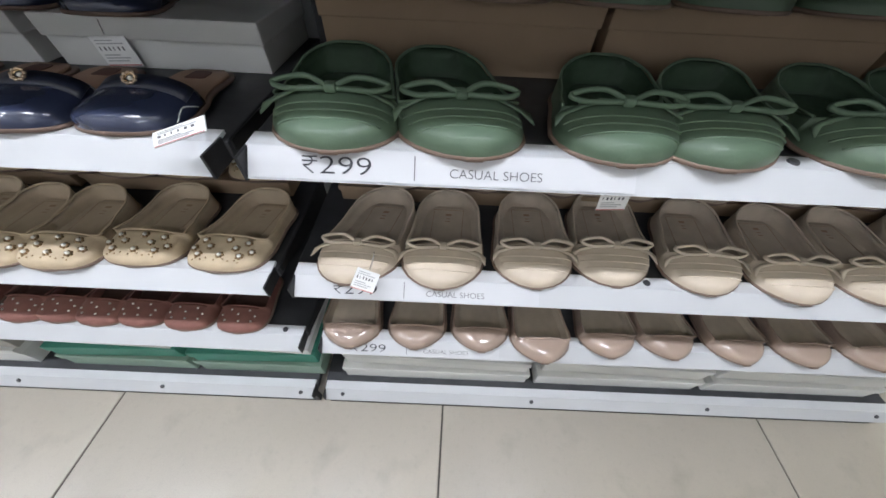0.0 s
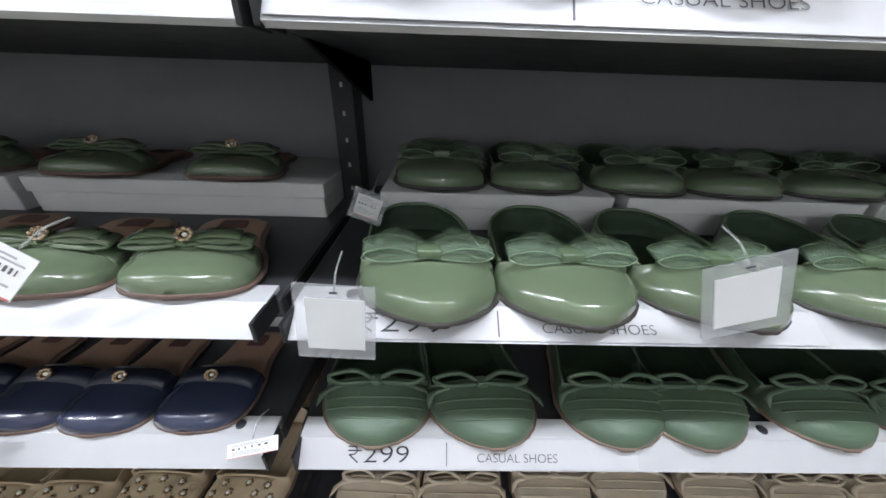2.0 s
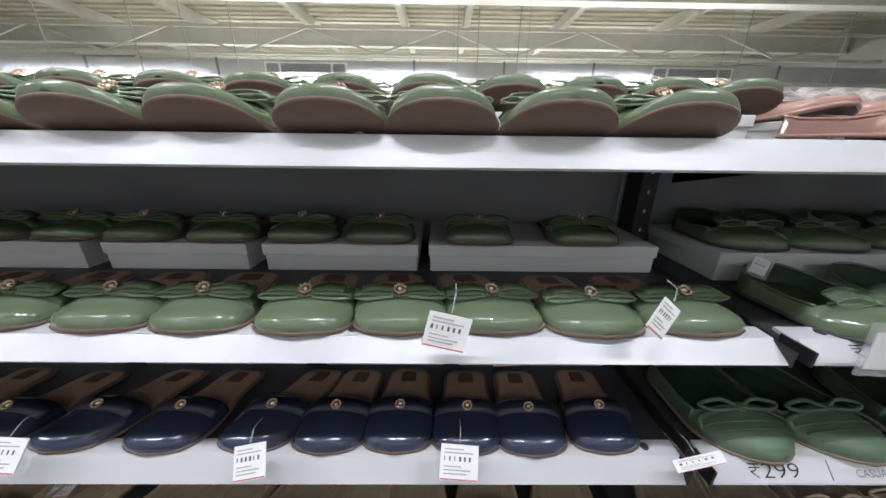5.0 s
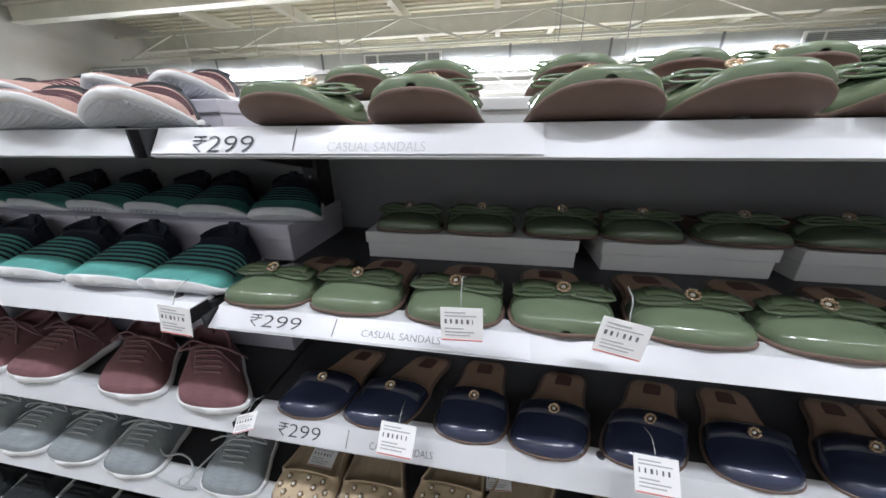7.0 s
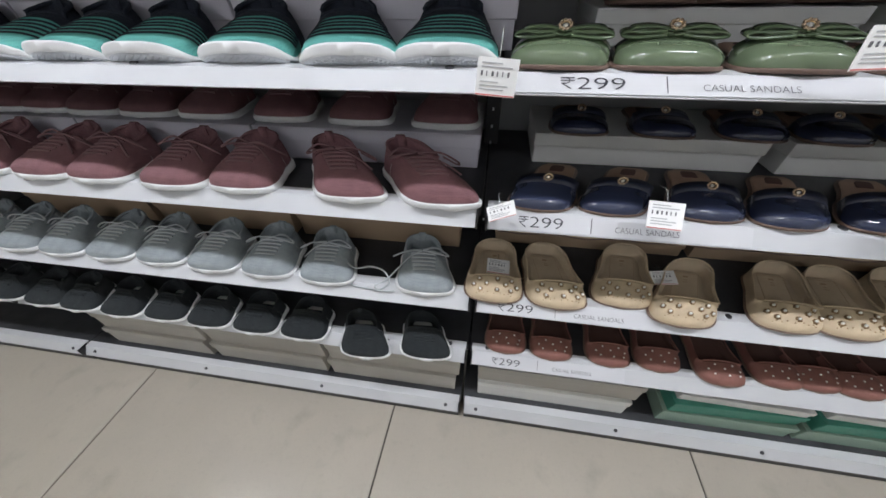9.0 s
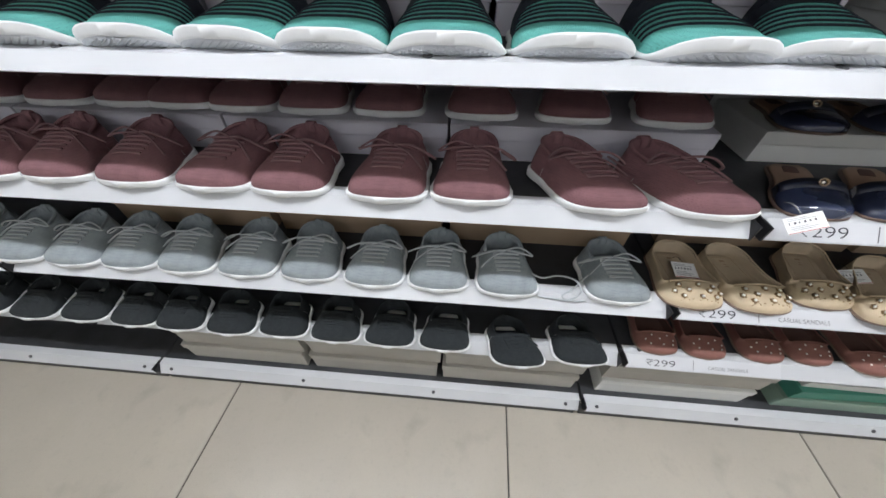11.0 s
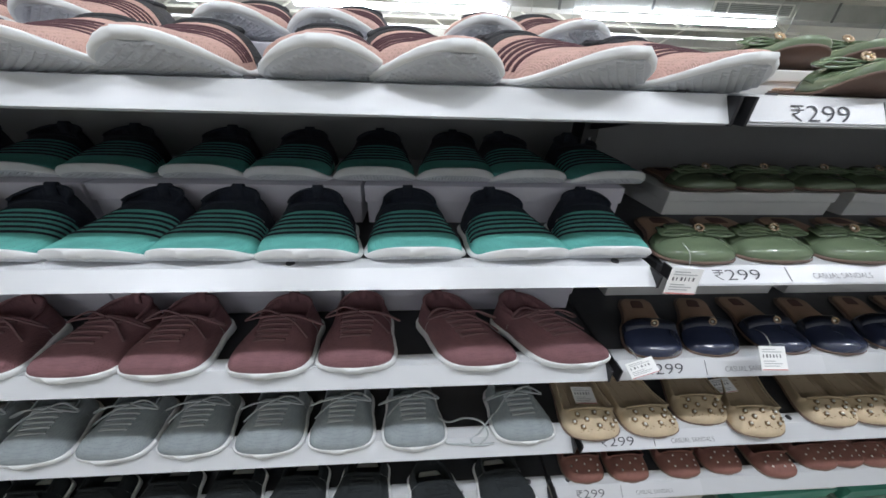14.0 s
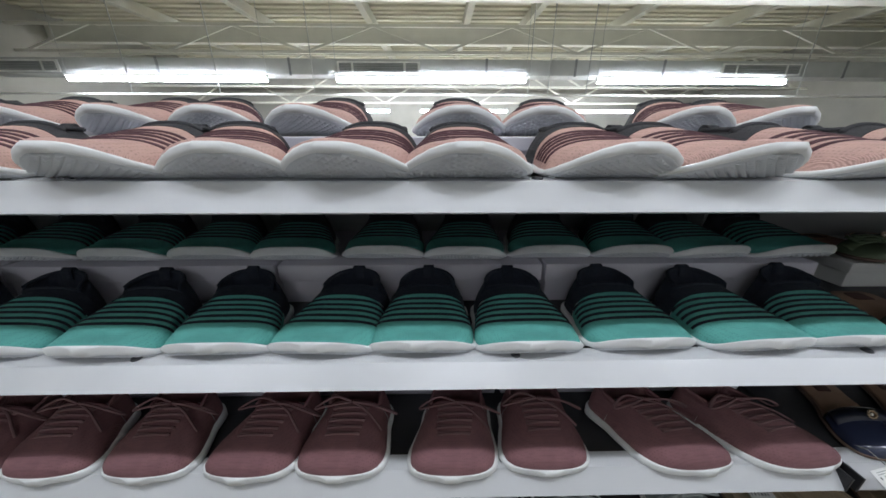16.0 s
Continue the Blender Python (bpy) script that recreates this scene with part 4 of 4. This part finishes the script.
W_LABEL = "white cardboard shoe box with lid on the shelf"
rb = random.Random(4)
for lv, h, yy, edges in ((4, 0.056, 0.225, [(-1.615, -1.20), (-1.16, -0.88), (-0.85, -0.545), (-0.525, -0.072)]), (3, 0.070, 0.225, [(-1.68, -1.205), (-1.165, -0.80), (-0.76, -0.49), (-0.46, -0.125)]),
                         (5, 0.040, 0.130, [(-1.70, -1.30), (-1.27, -0.88), (-0.85, -0.46), (-0.43, -0.055)])):
    for a, b in edges:
        shoe_box(a, b, yy, DECKZ[lv], h, BOX_WHITE, W_LABEL, 0.42, 0.19)
for a, b in ((0.02, 0.36), (0.38, 0.74), (0.76, 1.12), (1.14, 1.5)):
    shoe_box(a, b, 0.19, DECKZ[4], 0.058, BOX_WHITE, W_LABEL, 0.4, 0.21)
    shoe_box(a, b, 0.15, DECKZ[5], 0.035, BOX_WHITE, W_LABEL, 0.4, 0.21)
for a, b in ((-0.045, 0.385), (0.395, 0.84), (0.85, 1.28), (1.29, 1.68)):
    shoe_box(a, b, 0.262, DECKZ[3], 0.105, BOX_TAN, "plain brown cardboard shoe box behind the flats", 0.3, 0.15)
for lv, h, yy, x_end, x_joint in ((4, 0.078, 0.178, -1.752, -2.278), (3, 0.080, 0.178, -1.80, -2.346), (5, 0.052, 0.158, -1.82, -2.24)):
    edges = [x_end] + [x_joint - k * 0.497 for k in range(6)]
    for b, a in zip(edges, edges[1:]):
        shoe_box(a + 0.006, b, yy, DECKZ[lv], h, BOX_LILAC, "pale lilac-white cardboard shoe box with lid", 0.42, 0.22)
for a, b in ((-3.35, -2.86), (-2.84, -2.36), (-2.34, -1.84)):
    shoe_box(a, b, 0.20, DECKZ[2], 0.090, BOX_TAN, "plain brown cardboard shoe box behind the grey sneakers", 0.3, 0.20)
for a, b in ((-1.74, -1.22), (-1.20, -0.68), (-0.66, -0.19), (-0.08, 0.37), (0.39, 0.87), (0.89, 1.30), (1.32, 1.68)):
    shoe_box(a, b, 0.242, DECKZ[2], 0.040, BOX_TAN, "plain brown cardboard shoe box behind the flats", 0.3, 0.17)
G_LABEL = "grey-beige cardboard shoe box on the bottom shelf"
for a, b in ((-2.87, -2.365), (-2.345, -1.83), (-3.40, -2.90)):
    shoe_box(a, b, 0.045, DECKZ[0], 0.105, BOX_GREY, G_LABEL, 0.3, 0.33)
    shoe_box(a + 0.01, b + 0.015, 0.055, DECKZ[0] + 0.105, 0.105, BOX_GREY, G_LABEL, 0.3, 0.32)
shoe_box(-1.745, -1.20, 0.045, DECKZ[0], 0.10, BOX_WHITE, "white cardboard shoe box on the bottom shelf", 0.3, 0.33)
shoe_box(-1.75, -1.185, 0.055, DECKZ[0] + 0.10, 0.10, BOX_GREY, G_LABEL, 0.3, 0.32)
for a, b in ((-1.09, -0.66), (-0.64, -0.22)):
    shoe_box(a, b, 0.045, DECKZ[0], 0.075, BOX_PALEGREEN, "pale green cardboard shoe box on the bottom shelf", 0.35, 0.33)
    shoe_box(a + 0.012, b - 0.006, 0.052, DECKZ[0] + 0.075, 0.065, BOX_GREEN, "green cardboard shoe box on the bottom shelf", 0.45, 0.32, turn=1.5)
    shoe_box(a + 0.02, b - 0.015, 0.060, DECKZ[0] + 0.140, 0.04, BOX_WHITE, "flat white cardboard shoe box on the bottom shelf", 0.45, 0.31, turn=-1)
for a, b in ((-0.15, 0.47), (0.495, 1.05), (1.08, 1.66)):
    shoe_box(a, b, 0.045, DECKZ[0], 0.075, BOX_WHITE, "white cardboard shoe box on the bottom shelf", 0.35, 0.33)
    shoe_box(a + 0.01, b - 0.01, 0.058, DECKZ[0] + 0.075, 0.075, BOX_WHITE, "white cardboard shoe box on the bottom shelf", 0.35, 0.32, turn=-1)
    shoe_box(a + 0.03, b - 0.03, 0.07, DECKZ[0] + 0.15, 0.05, BOX_WHITE, "white cardboard shoe box on the bottom shelf", 0.35, 0.31, turn=1)

# ---- shoes ----
rj = random.Random(11)


def row(proto, ls, xs, y, z, heel=None, jit=0.012, r=2.4, deep=None):
    """Copies of a shoe in a row; the first place takes the built one itself. heel: how far the heel stands aside of the toe, in metres."""
    for i, x in enumerate(xs):
        aside = (heel or {}).get(i, rj.uniform(-jit, jit))
        sn = max(-0.7, min(0.7, -aside / (r * ls.L)))
        cs = math.sqrt(1 - sn * sn)
        lean = Matrix(((cs, -r * sn, 0, 0), (sn / r, cs, 0, 0), (0, 0, 1, 0), (0, 0, 0, 1)))
        m = pose(x, y + (deep or {}).get(i, 0.0) + rj.uniform(-0.004, 0.004), z)
        if not proto.get("placed"):
            proto["placed"] = 1
            proto.matrix_basis = m
            ob = proto
        else:
            ob = copy_thing(proto, m)
        for child in ob.children:
            child.matrix_parent_inverse = lean


def steps(a, b, n):
    return [a + (b - a) * i / (n - 1) for i in range(n)]


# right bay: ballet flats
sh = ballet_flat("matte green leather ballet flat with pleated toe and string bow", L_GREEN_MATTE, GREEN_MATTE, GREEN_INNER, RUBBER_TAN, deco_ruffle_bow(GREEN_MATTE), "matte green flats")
row(sh, L_GREEN_MATTE, [0.027, 0.189, 0.36, 0.473, 0.666, 0.826, 1.006, 1.176, 1.356, 1.526], -0.004, DECKZ[3] + 0.004, {0: -0.02, 1: -0.055, 2: 0.025, 3: 0.06, 4: 0.03})
row(sh, L_GREEN_MATTE, steps(0.05, 1.6, 10), 0.212, DECKZ[3] + 0.105)
sh = ballet_flat("cream suede ballet flat with pleated toe and string bow", L_BEIGE, BEIGE, BEIGE_IN, RUBBER_TAN, deco_ruffle_bow(BEIGE), "cream flats", logo=TAN)
row(sh, L_BEIGE, [-0.015, 0.156, 0.333, 0.484, 0.653, 0.82, 0.99, 1.16, 1.34, 1.51], 0.004, DECKZ[2] + 0.004, {0: 0.060, 1: 0.017, 2: 0.010, 3: 0.022, 4: 0.040, 5: 0.03}, deep={2: 0.008, 3: 0.02, 4: 0.006})
row(sh, L_BEIGE, [0.061, 0.245, 0.415, 0.585, 0.75, 0.93, 1.11, 1.29, 1.47], 0.232, DECKZ[2] + 0.040)
sh = ballet_flat("plain nude patent ballet flat", L_NUDE, NUDE_PATENT, BEIGE_IN, RUBBER_TAN, lambda t, ls: None, "nude flats")
row(sh, L_NUDE, [-0.062, 0.1, 0.269, 0.424, 0.595, 0.754, 0.931, 1.101, 1.281, 1.451], 0.000, DECKZ[1] + 0.004, deep={3: -0.018})
sh = ballet_flat("green patent ballet flat with sheer ribbon bow", L_GREEN_PATENT, GREEN_PATENT, GREEN_INNER, RUBBER_DARK, deco_sheer_bow(GREEN_RIBBON, GREEN_STRAP, GREEN_EDGE_GLINT), "green patent flats")
row(sh, L_GREEN_PATENT, [0.106, 0.240, 0.39, 0.54, 0.69, 0.84, 0.99, 1.14, 1.29, 1.44, 1.59], -0.036, DECKZ[4] + 0.004, {0: -0.035, 1: -0.015, 2: -0.03})
row(sh, L_GREEN_PATENT, [0.110, 0.258, 0.418, 0.56, 0.72, 0.88, 1.04, 1.20, 1.36, 1.52], 0.175, DECKZ[4] + 0.058)
sh = ballet_flat("dusty pink patent ballet flat with clear ribbon bow", L_PINK, PINK_PATENT, STUD_PINK_IN, RUBBER_DARK, deco_sheer_bow(CLEAR_RIBBON, CLEAR_RIBBON, CLEAR_EDGE_GLINT, 0.055), "pink patent flats", True)
row(sh, L_PINK, [0.065, 0.180, 0.30, 0.43, 0.56, 0.70, 0.83, 0.97, 1.1, 1.25, 1.4], -0.024, DECKZ[5] + 0.009, {0: -0.02, 1: -0.05, 2: -0.07, 3: -0.05})
row(sh, L_PINK, [0.09, 0.195, 0.32, 0.45, 0.58, 0.72, 0.85, 1.0, 1.15, 1.3, 1.43], 0.14, DECKZ[5] + 0.035, {0: -0.05, 1: -0.07})

# middle bay: sandals and studded flats
sh = mule("green patent backless sandal with bow and pearl brooch", L_MULE, GREEN_PATENT, GREEN_STRAP, "green sandals")
row(sh, L_MULE, [-1.703, -1.558, -1.41, -1.262, -1.105, -0.96, -0.83, -0.69, -0.55, -0.415, -0.283, -0.141], -0.004, DECKZ[4] + 0.004, {0: 0.04, 1: 0.02, 2: 0.02, 8: -0.03, 9: -0.05, 10: -0.03, 11: -0.045})
row(sh, L_MULE, [-1.525, -1.385, -1.23, -1.09, -0.93, -0.78, -0.625, -0.425, -0.213], 0.208, DECKZ[4] + 0.058)
sh = mule("green patent backless sandal with raised toe, bow and brooch", L_MULE_TOP, GREEN_PATENT, GREEN_STRAP, "green sandals on the top shelf")
row(sh, L_MULE_TOP, [-1.595, -1.44, -1.265, -1.14, -1.00, -0.87, -0.75, -0.62, -0.50, -0.378, -0.25], -0.020, DECKZ[5] + 0.006, {0: 0.05, 1: 0.02, 2: -0.01, 9: 0.0, 10: -0.01})
row(sh, L_MULE_TOP, [-1.565, -1.445, -1.26, -1.135, -1.01, -0.88, -0.76, -0.64, -0.52, -0.403, -0.288, -0.177, -0.066], 0.125, DECKZ[5] + 0.042, {12: -0.03})
sh = mule("navy patent backless sandal with pearl brooch on a band", L_NAVY, NAVY, NAVY_BAND, "navy sandals", bow=False)
row(sh, L_NAVY, [-1.684, -1.558, -1.385, -1.265, -1.125, -0.967, -0.82, -0.691, -0.573, -0.456, -0.347, -0.225], 0.010, DECKZ[3] + 0.004, {0: 0.065, 1: 0.09, 2: 0.03, 3: 0.07, 4: 0.095, 5: 0.055, 6: 0.08, 7: 0.03, 11: 0.015})
row(sh, L_NAVY, [-1.587, -1.411, -1.241, -1.09, -0.93, -0.78, -0.628, -0.492, -0.338], 0.205, DECKZ[3] + 0.070)
sh = ballet_flat("sand suede flat with metal flower studs on the toe", L_STUD, STUD_BEIGE, SAND_IN, RUBBER_TAN, deco_studs, "studded sand flats", logo=BOX_TAN)
row(sh, L_STUD, [-1.738, -1.578, -1.435, -1.318, -1.09, -0.965, -0.81, -0.672, -0.544, -0.405, -0.251], 0.004, DECKZ[2] + 0.004, {0: 0.0, 1: -0.03, 2: 0.05, 3: 0.085, 4: 0.06, 5: 0.05, 6: 0.04, 9: 0.02, 10: 0.04}, deep={2: 0.02, 3: -0.012, 6: 0.012, 9: 0.015, 10: 0.012})
row(sh, L_STUD, [-1.67, -1.49, -1.325, -1.16, -0.99, -0.82, -0.68, -0.544, -0.416, -0.257], 0.232, DECKZ[2] + 0.040)
sh = ballet_flat("rose-brown suede flat with small metal studs on the toe", L_STUD_PINK, STUD_PINK, STUD_PINK_IN, RUBBER_TAN, deco_small_studs, "studded rose-brown flats")
row(sh, L_STUD_PINK, [-1.675, -1.535, -1.366, -1.226, -1.06, -0.905, -0.811, -0.707, -0.602, -0.484, -0.35], 0.028, DECKZ[1] + 0.004, deep={4: -0.015})

# left bay: sneakers
TEAL_STR = [(a, a + 0.027) for a in (0.270, 0.337, 0.404, 0.471, 0.538)]
sh = sneaker("teal knit slip-on sneaker with dark stripes and navy collar", L_TEAL, TEAL, NAVYKNIT, "teal sneakers", TEAL_STR, NAVYKNIT, tread=True, collar_s=0.62, bump=0.008)
row(sh, L_TEAL, [-4.3, -4.12, -3.95, -3.77, -3.6, -3.43, -3.27, -3.11, -2.95, -2.79, -2.648, -2.50, -2.338, -2.168, -1.99, -1.855], 0.006, DECKZ[4] + 0.004, {9: -0.01, 10: 0.035, 11: 0.010, 12: -0.012, 13: -0.02, 14: -0.045, 15: 0.0}, jit=0.03)
row(sh, L_TEAL, [-3.9, -3.74, -3.57, -3.4, -3.24, -3.07, -2.907, -2.748, -2.58, -2.425, -2.255, -2.092, -1.938, -1.768], 0.186, DECKZ[4] + 0.078, {12: -0.05, 13: -0.06}, jit=0.02)
sh = sneaker("mauve knit lace-up sneaker with white sole", L_MAUVE, MAUVE, MAUVE, "mauve sneakers", lace=MAUVE_LACE, lining=MAUVE, collar_s=0.66)
row(sh, L_MAUVE, [-3.94, -3.78, -3.60, -3.44, -3.27, -3.12, -2.96, -2.80, -2.644, -2.454, -2.290, -2.030, -1.838], -0.004, DECKZ[3] + 0.004, {7: 0.05, 8: 0.02, 9: 0.02, 10: 0.0, 11: -0.10, 12: -0.13}, jit=0.02, r=2.8)
row(sh, L_MAUVE, [-3.4, -3.24, -3.08, -2.95, -2.805, -2.647, -2.482, -2.274, -2.086, -1.885], 0.186, DECKZ[3] + 0.080, jit=0.02)
sh = sneaker("pale grey knit lace-up sneaker with white sole", L_GREY, GREYKNIT, GREYKNIT, "grey sneakers", lace=GREY_LACE, lining=GREYDARK, collar_s=0.66, flip=-1)
row(sh, L_GREY, [-3.82, -3.66, -3.5, -3.34, -3.18, -3.02, -2.862, -2.69, -2.522, -2.355, -2.177, -1.905], 0.0, DECKZ[2] + 0.004, {6: 0.02, 7: 0.0, 8: 0.01, 9: 0.0, 10: -0.02, 11: -0.035})
sh = sneaker("black knit sneaker with white sole edge", L_BLACK, BLACKKNIT, BLACKKNIT, "black sneakers", lace=BLACKKNIT, collar_s=0.6)
row(sh, L_BLACK, [-3.9, -3.72, -3.54, -3.36, -3.20, -3.028, -2.854, -2.684, -2.512, -2.338, -2.10, -1.912], -0.020, DECKZ[1] + 0.004, {10: -0.05, 11: -0.04}, deep={10: -0.026, 11: -0.01})
PEACH_STR = [(a, a + 0.026) for a in (0.30, 0.352, 0.404, 0.456, 0.508)]
sh = sneaker("peach knit slip-on sneaker with plum stripes and honeycomb sole", L_PEACH, PEACH, CHARCOAL, "peach sneakers", PEACH_STR, PLUMSTRIPE, tread=True, collar_s=0.64, bump=0.004)
row(sh, L_PEACH, [-3.5, -3.34, -3.18, -3.02, -2.86, -2.70, -2.581, -2.441, -2.262, -2.12, -1.935, -1.785], -0.022, DECKZ[5] + 0.008, {5: -0.05, 6: 0.03, 7: 0.0, 8: -0.03, 9: -0.09, 10: -0.135, 11: -0.12}, jit=0.04)
row(sh, L_PEACH, [-3.3, -3.14, -2.98, -2.825, -2.686, -2.437, -2.305, -2.06, -1.908], 0.160, DECKZ[5] + 0.056, {3: -0.05, 4: 0.04, 5: 0.0, 6: 0.04, 7: 0.02, 8: -0.06}, jit=0.04)


# ---- a loose lace between the grey sneakers ----
lz = DECKZ[2] + 0.003
lace = thing("shoe_lace", "loose pale grey shoe lace looped on the shelf deck", "lace")
part("loop", tube(smooth_line([(-2.135, 0.060, lz + 0.040), (-2.10, 0.045, lz + 0.034), (-2.06, 0.050, lz + 0.040), (-2.02, 0.040, lz + 0.038), (-2.005, 0.020, lz + 0.018), (-2.03, 0.008, lz), (-2.045, 0.020, lz), (-2.02, 0.035, lz + 0.008), (-1.985, 0.060, lz + 0.040)], 7), 0.0023), GREY_LACE, lace)
part("end", tube(smooth_line([(-2.13, 0.055, lz + 0.040), (-2.115, 0.030, lz + 0.020), (-2.105, 0.015, lz), (-2.07, 0.010, lz), (-2.02, 0.006, lz), (-1.99, 0.010, lz)], 7), 0.0021), GREY_LACE, lace)


# ---- tags ----
def hang_tag(x, y, z, w, h, tilt, roll, printed=True, sleeve=False, hook=None):
    t = thing("price_tag", "white printed price tag with barcode hanging from a shoe" if printed else "blank white card tag in a clear plastic sleeve" if sleeve else "blank white card tag hanging over the rail", "tag", "price tags")
    t.matrix_basis = pose(x, y, z, tilt, roll, 0)
    card = part("card", box(-w / 2, w / 2, -0.0006, 0.0006, -h, 0, 0.0), CARD, t, smooth=False)
    if sleeve:
        part("sleeve", box(-w * 0.68, w * 0.68, -0.0016, 0.0016, -h * 1.18, h * 0.26, 0.0), SLEEVE, t, "clear plastic sleeve", False)
        part("eyelet", box(-0.003, 0.003, -0.0022, -0.0016, h * 0.13, h * 0.16, 0), INK, t, smooth=False)
    if printed:
        r = random.Random(int(abs(x) * 1000))
        for k in range(6):
            a = -w * 0.4 + k * w * 0.13
            part("barcode_bar", box(a, a + w * r.uniform(0.02, 0.06), -0.0012, -0.0007, -h * 0.47, -h * 0.34), TAGINK, t, smooth=False)
        for f, ww in ((0.12, 0.5), (0.22, 0.75), (0.60, 0.45), (0.70, 0.7), (0.80, 0.6)):
            part("print_line", box(-w * 0.4, -w * 0.4 + w * ww, -0.0012, -0.0007, -h * f - h * 0.035, -h * f), TAGLINE, t, smooth=False)
        part("red_edge", box(-w * 0.48, w * 0.48, -0.0012, -0.0007, -h * 0.985, -h * 0.95), REDINK, t, smooth=False)
    q = hook or (0.0, 0.025, 0.03)
    part("string", tube(smooth_line([(0, 0, 0.002 if not sleeve else h * 0.14), (q[0] * 0.4, q[1] * 0.3, q[2] * 0.7), q], 5), 0.0009, 5), STRING, t)
    return t


hang_tag(0.025, -0.043, 1.272, 0.046, 0.047, -6, 3, False, True)
hang_tag(0.335, -0.043, 1.303, 0.046, 0.045, -6, -18, False, True)
hang_tag(0.037, 0.004, 0.775, 0.040, 0.036, -45, 28)
hang_tag(0.023, 0.120, 1.300, 0.030, 0.026, -10, 20, True, True)
hang_tag(0.450, 0.118, 0.880, 0.050, 0.042, -4, -4)
hang_tag(-0.050, -0.034, 1.505, 0.072, 0.016, -20, -15, False)
hang_tag(-0.115, -0.012, 1.034, 0.070, 0.016, -50, -19)
hang_tag(-0.355, 0.219, 1.040, 0.055, 0.040, 0, -3)
hang_tag(-0.225, -0.020, 1.296, 0.030, 0.042, -20, 40)
hang_tag(-0.489, -0.038, 1.290, 0.050, 0.042, -10, 14)
hang_tag(-1.387, -0.040, 1.290, 0.048, 0.040, -10, -3)
hang_tag(-1.214, -0.040, 1.290, 0.050, 0.040, -10, 12)
hang_tag(-1.485, -0.008, 1.052, 0.056, 0.045, -40, 3)
hang_tag(-1.125, -0.008, 1.062, 0.056, 0.045, -40, 3)
hang_tag(-0.780, -0.008, 1.050, 0.050, 0.045, -40, -14)
hang_tag(-0.470, -0.008, 1.050, 0.056, 0.045, -40, 6)
hang_tag(-1.776, -0.045, 1.258, 0.050, 0.042, -8, 4)
hang_tag(-1.752, -0.014, 1.030, 0.050, 0.028, -55, -25)

hang_tag(-1.728, 0.130, 0.756, 0.060, 0.045, -78, 4)
hang_tag(-1.318, 0.140, 0.758, 0.055, 0.040, -78, -10)

# ---- floor tiles ----
tile_mesh = mesh_of(box(-0.563, 0.563, -0.563, 0.563, -0.02, 0.0, 0.0025), TILE, False)
turned = pose(0.186, -0.10, 0.0, 0, 0, -1.5)
for i in range(-7, 10):
    for j in range(-2, 14):
        part("tile", tile_mesh, None, floor, m=turned @ pose(-0.566 + i * 1.132 - 2.264, -0.044 + j * 1.132, 0.0))
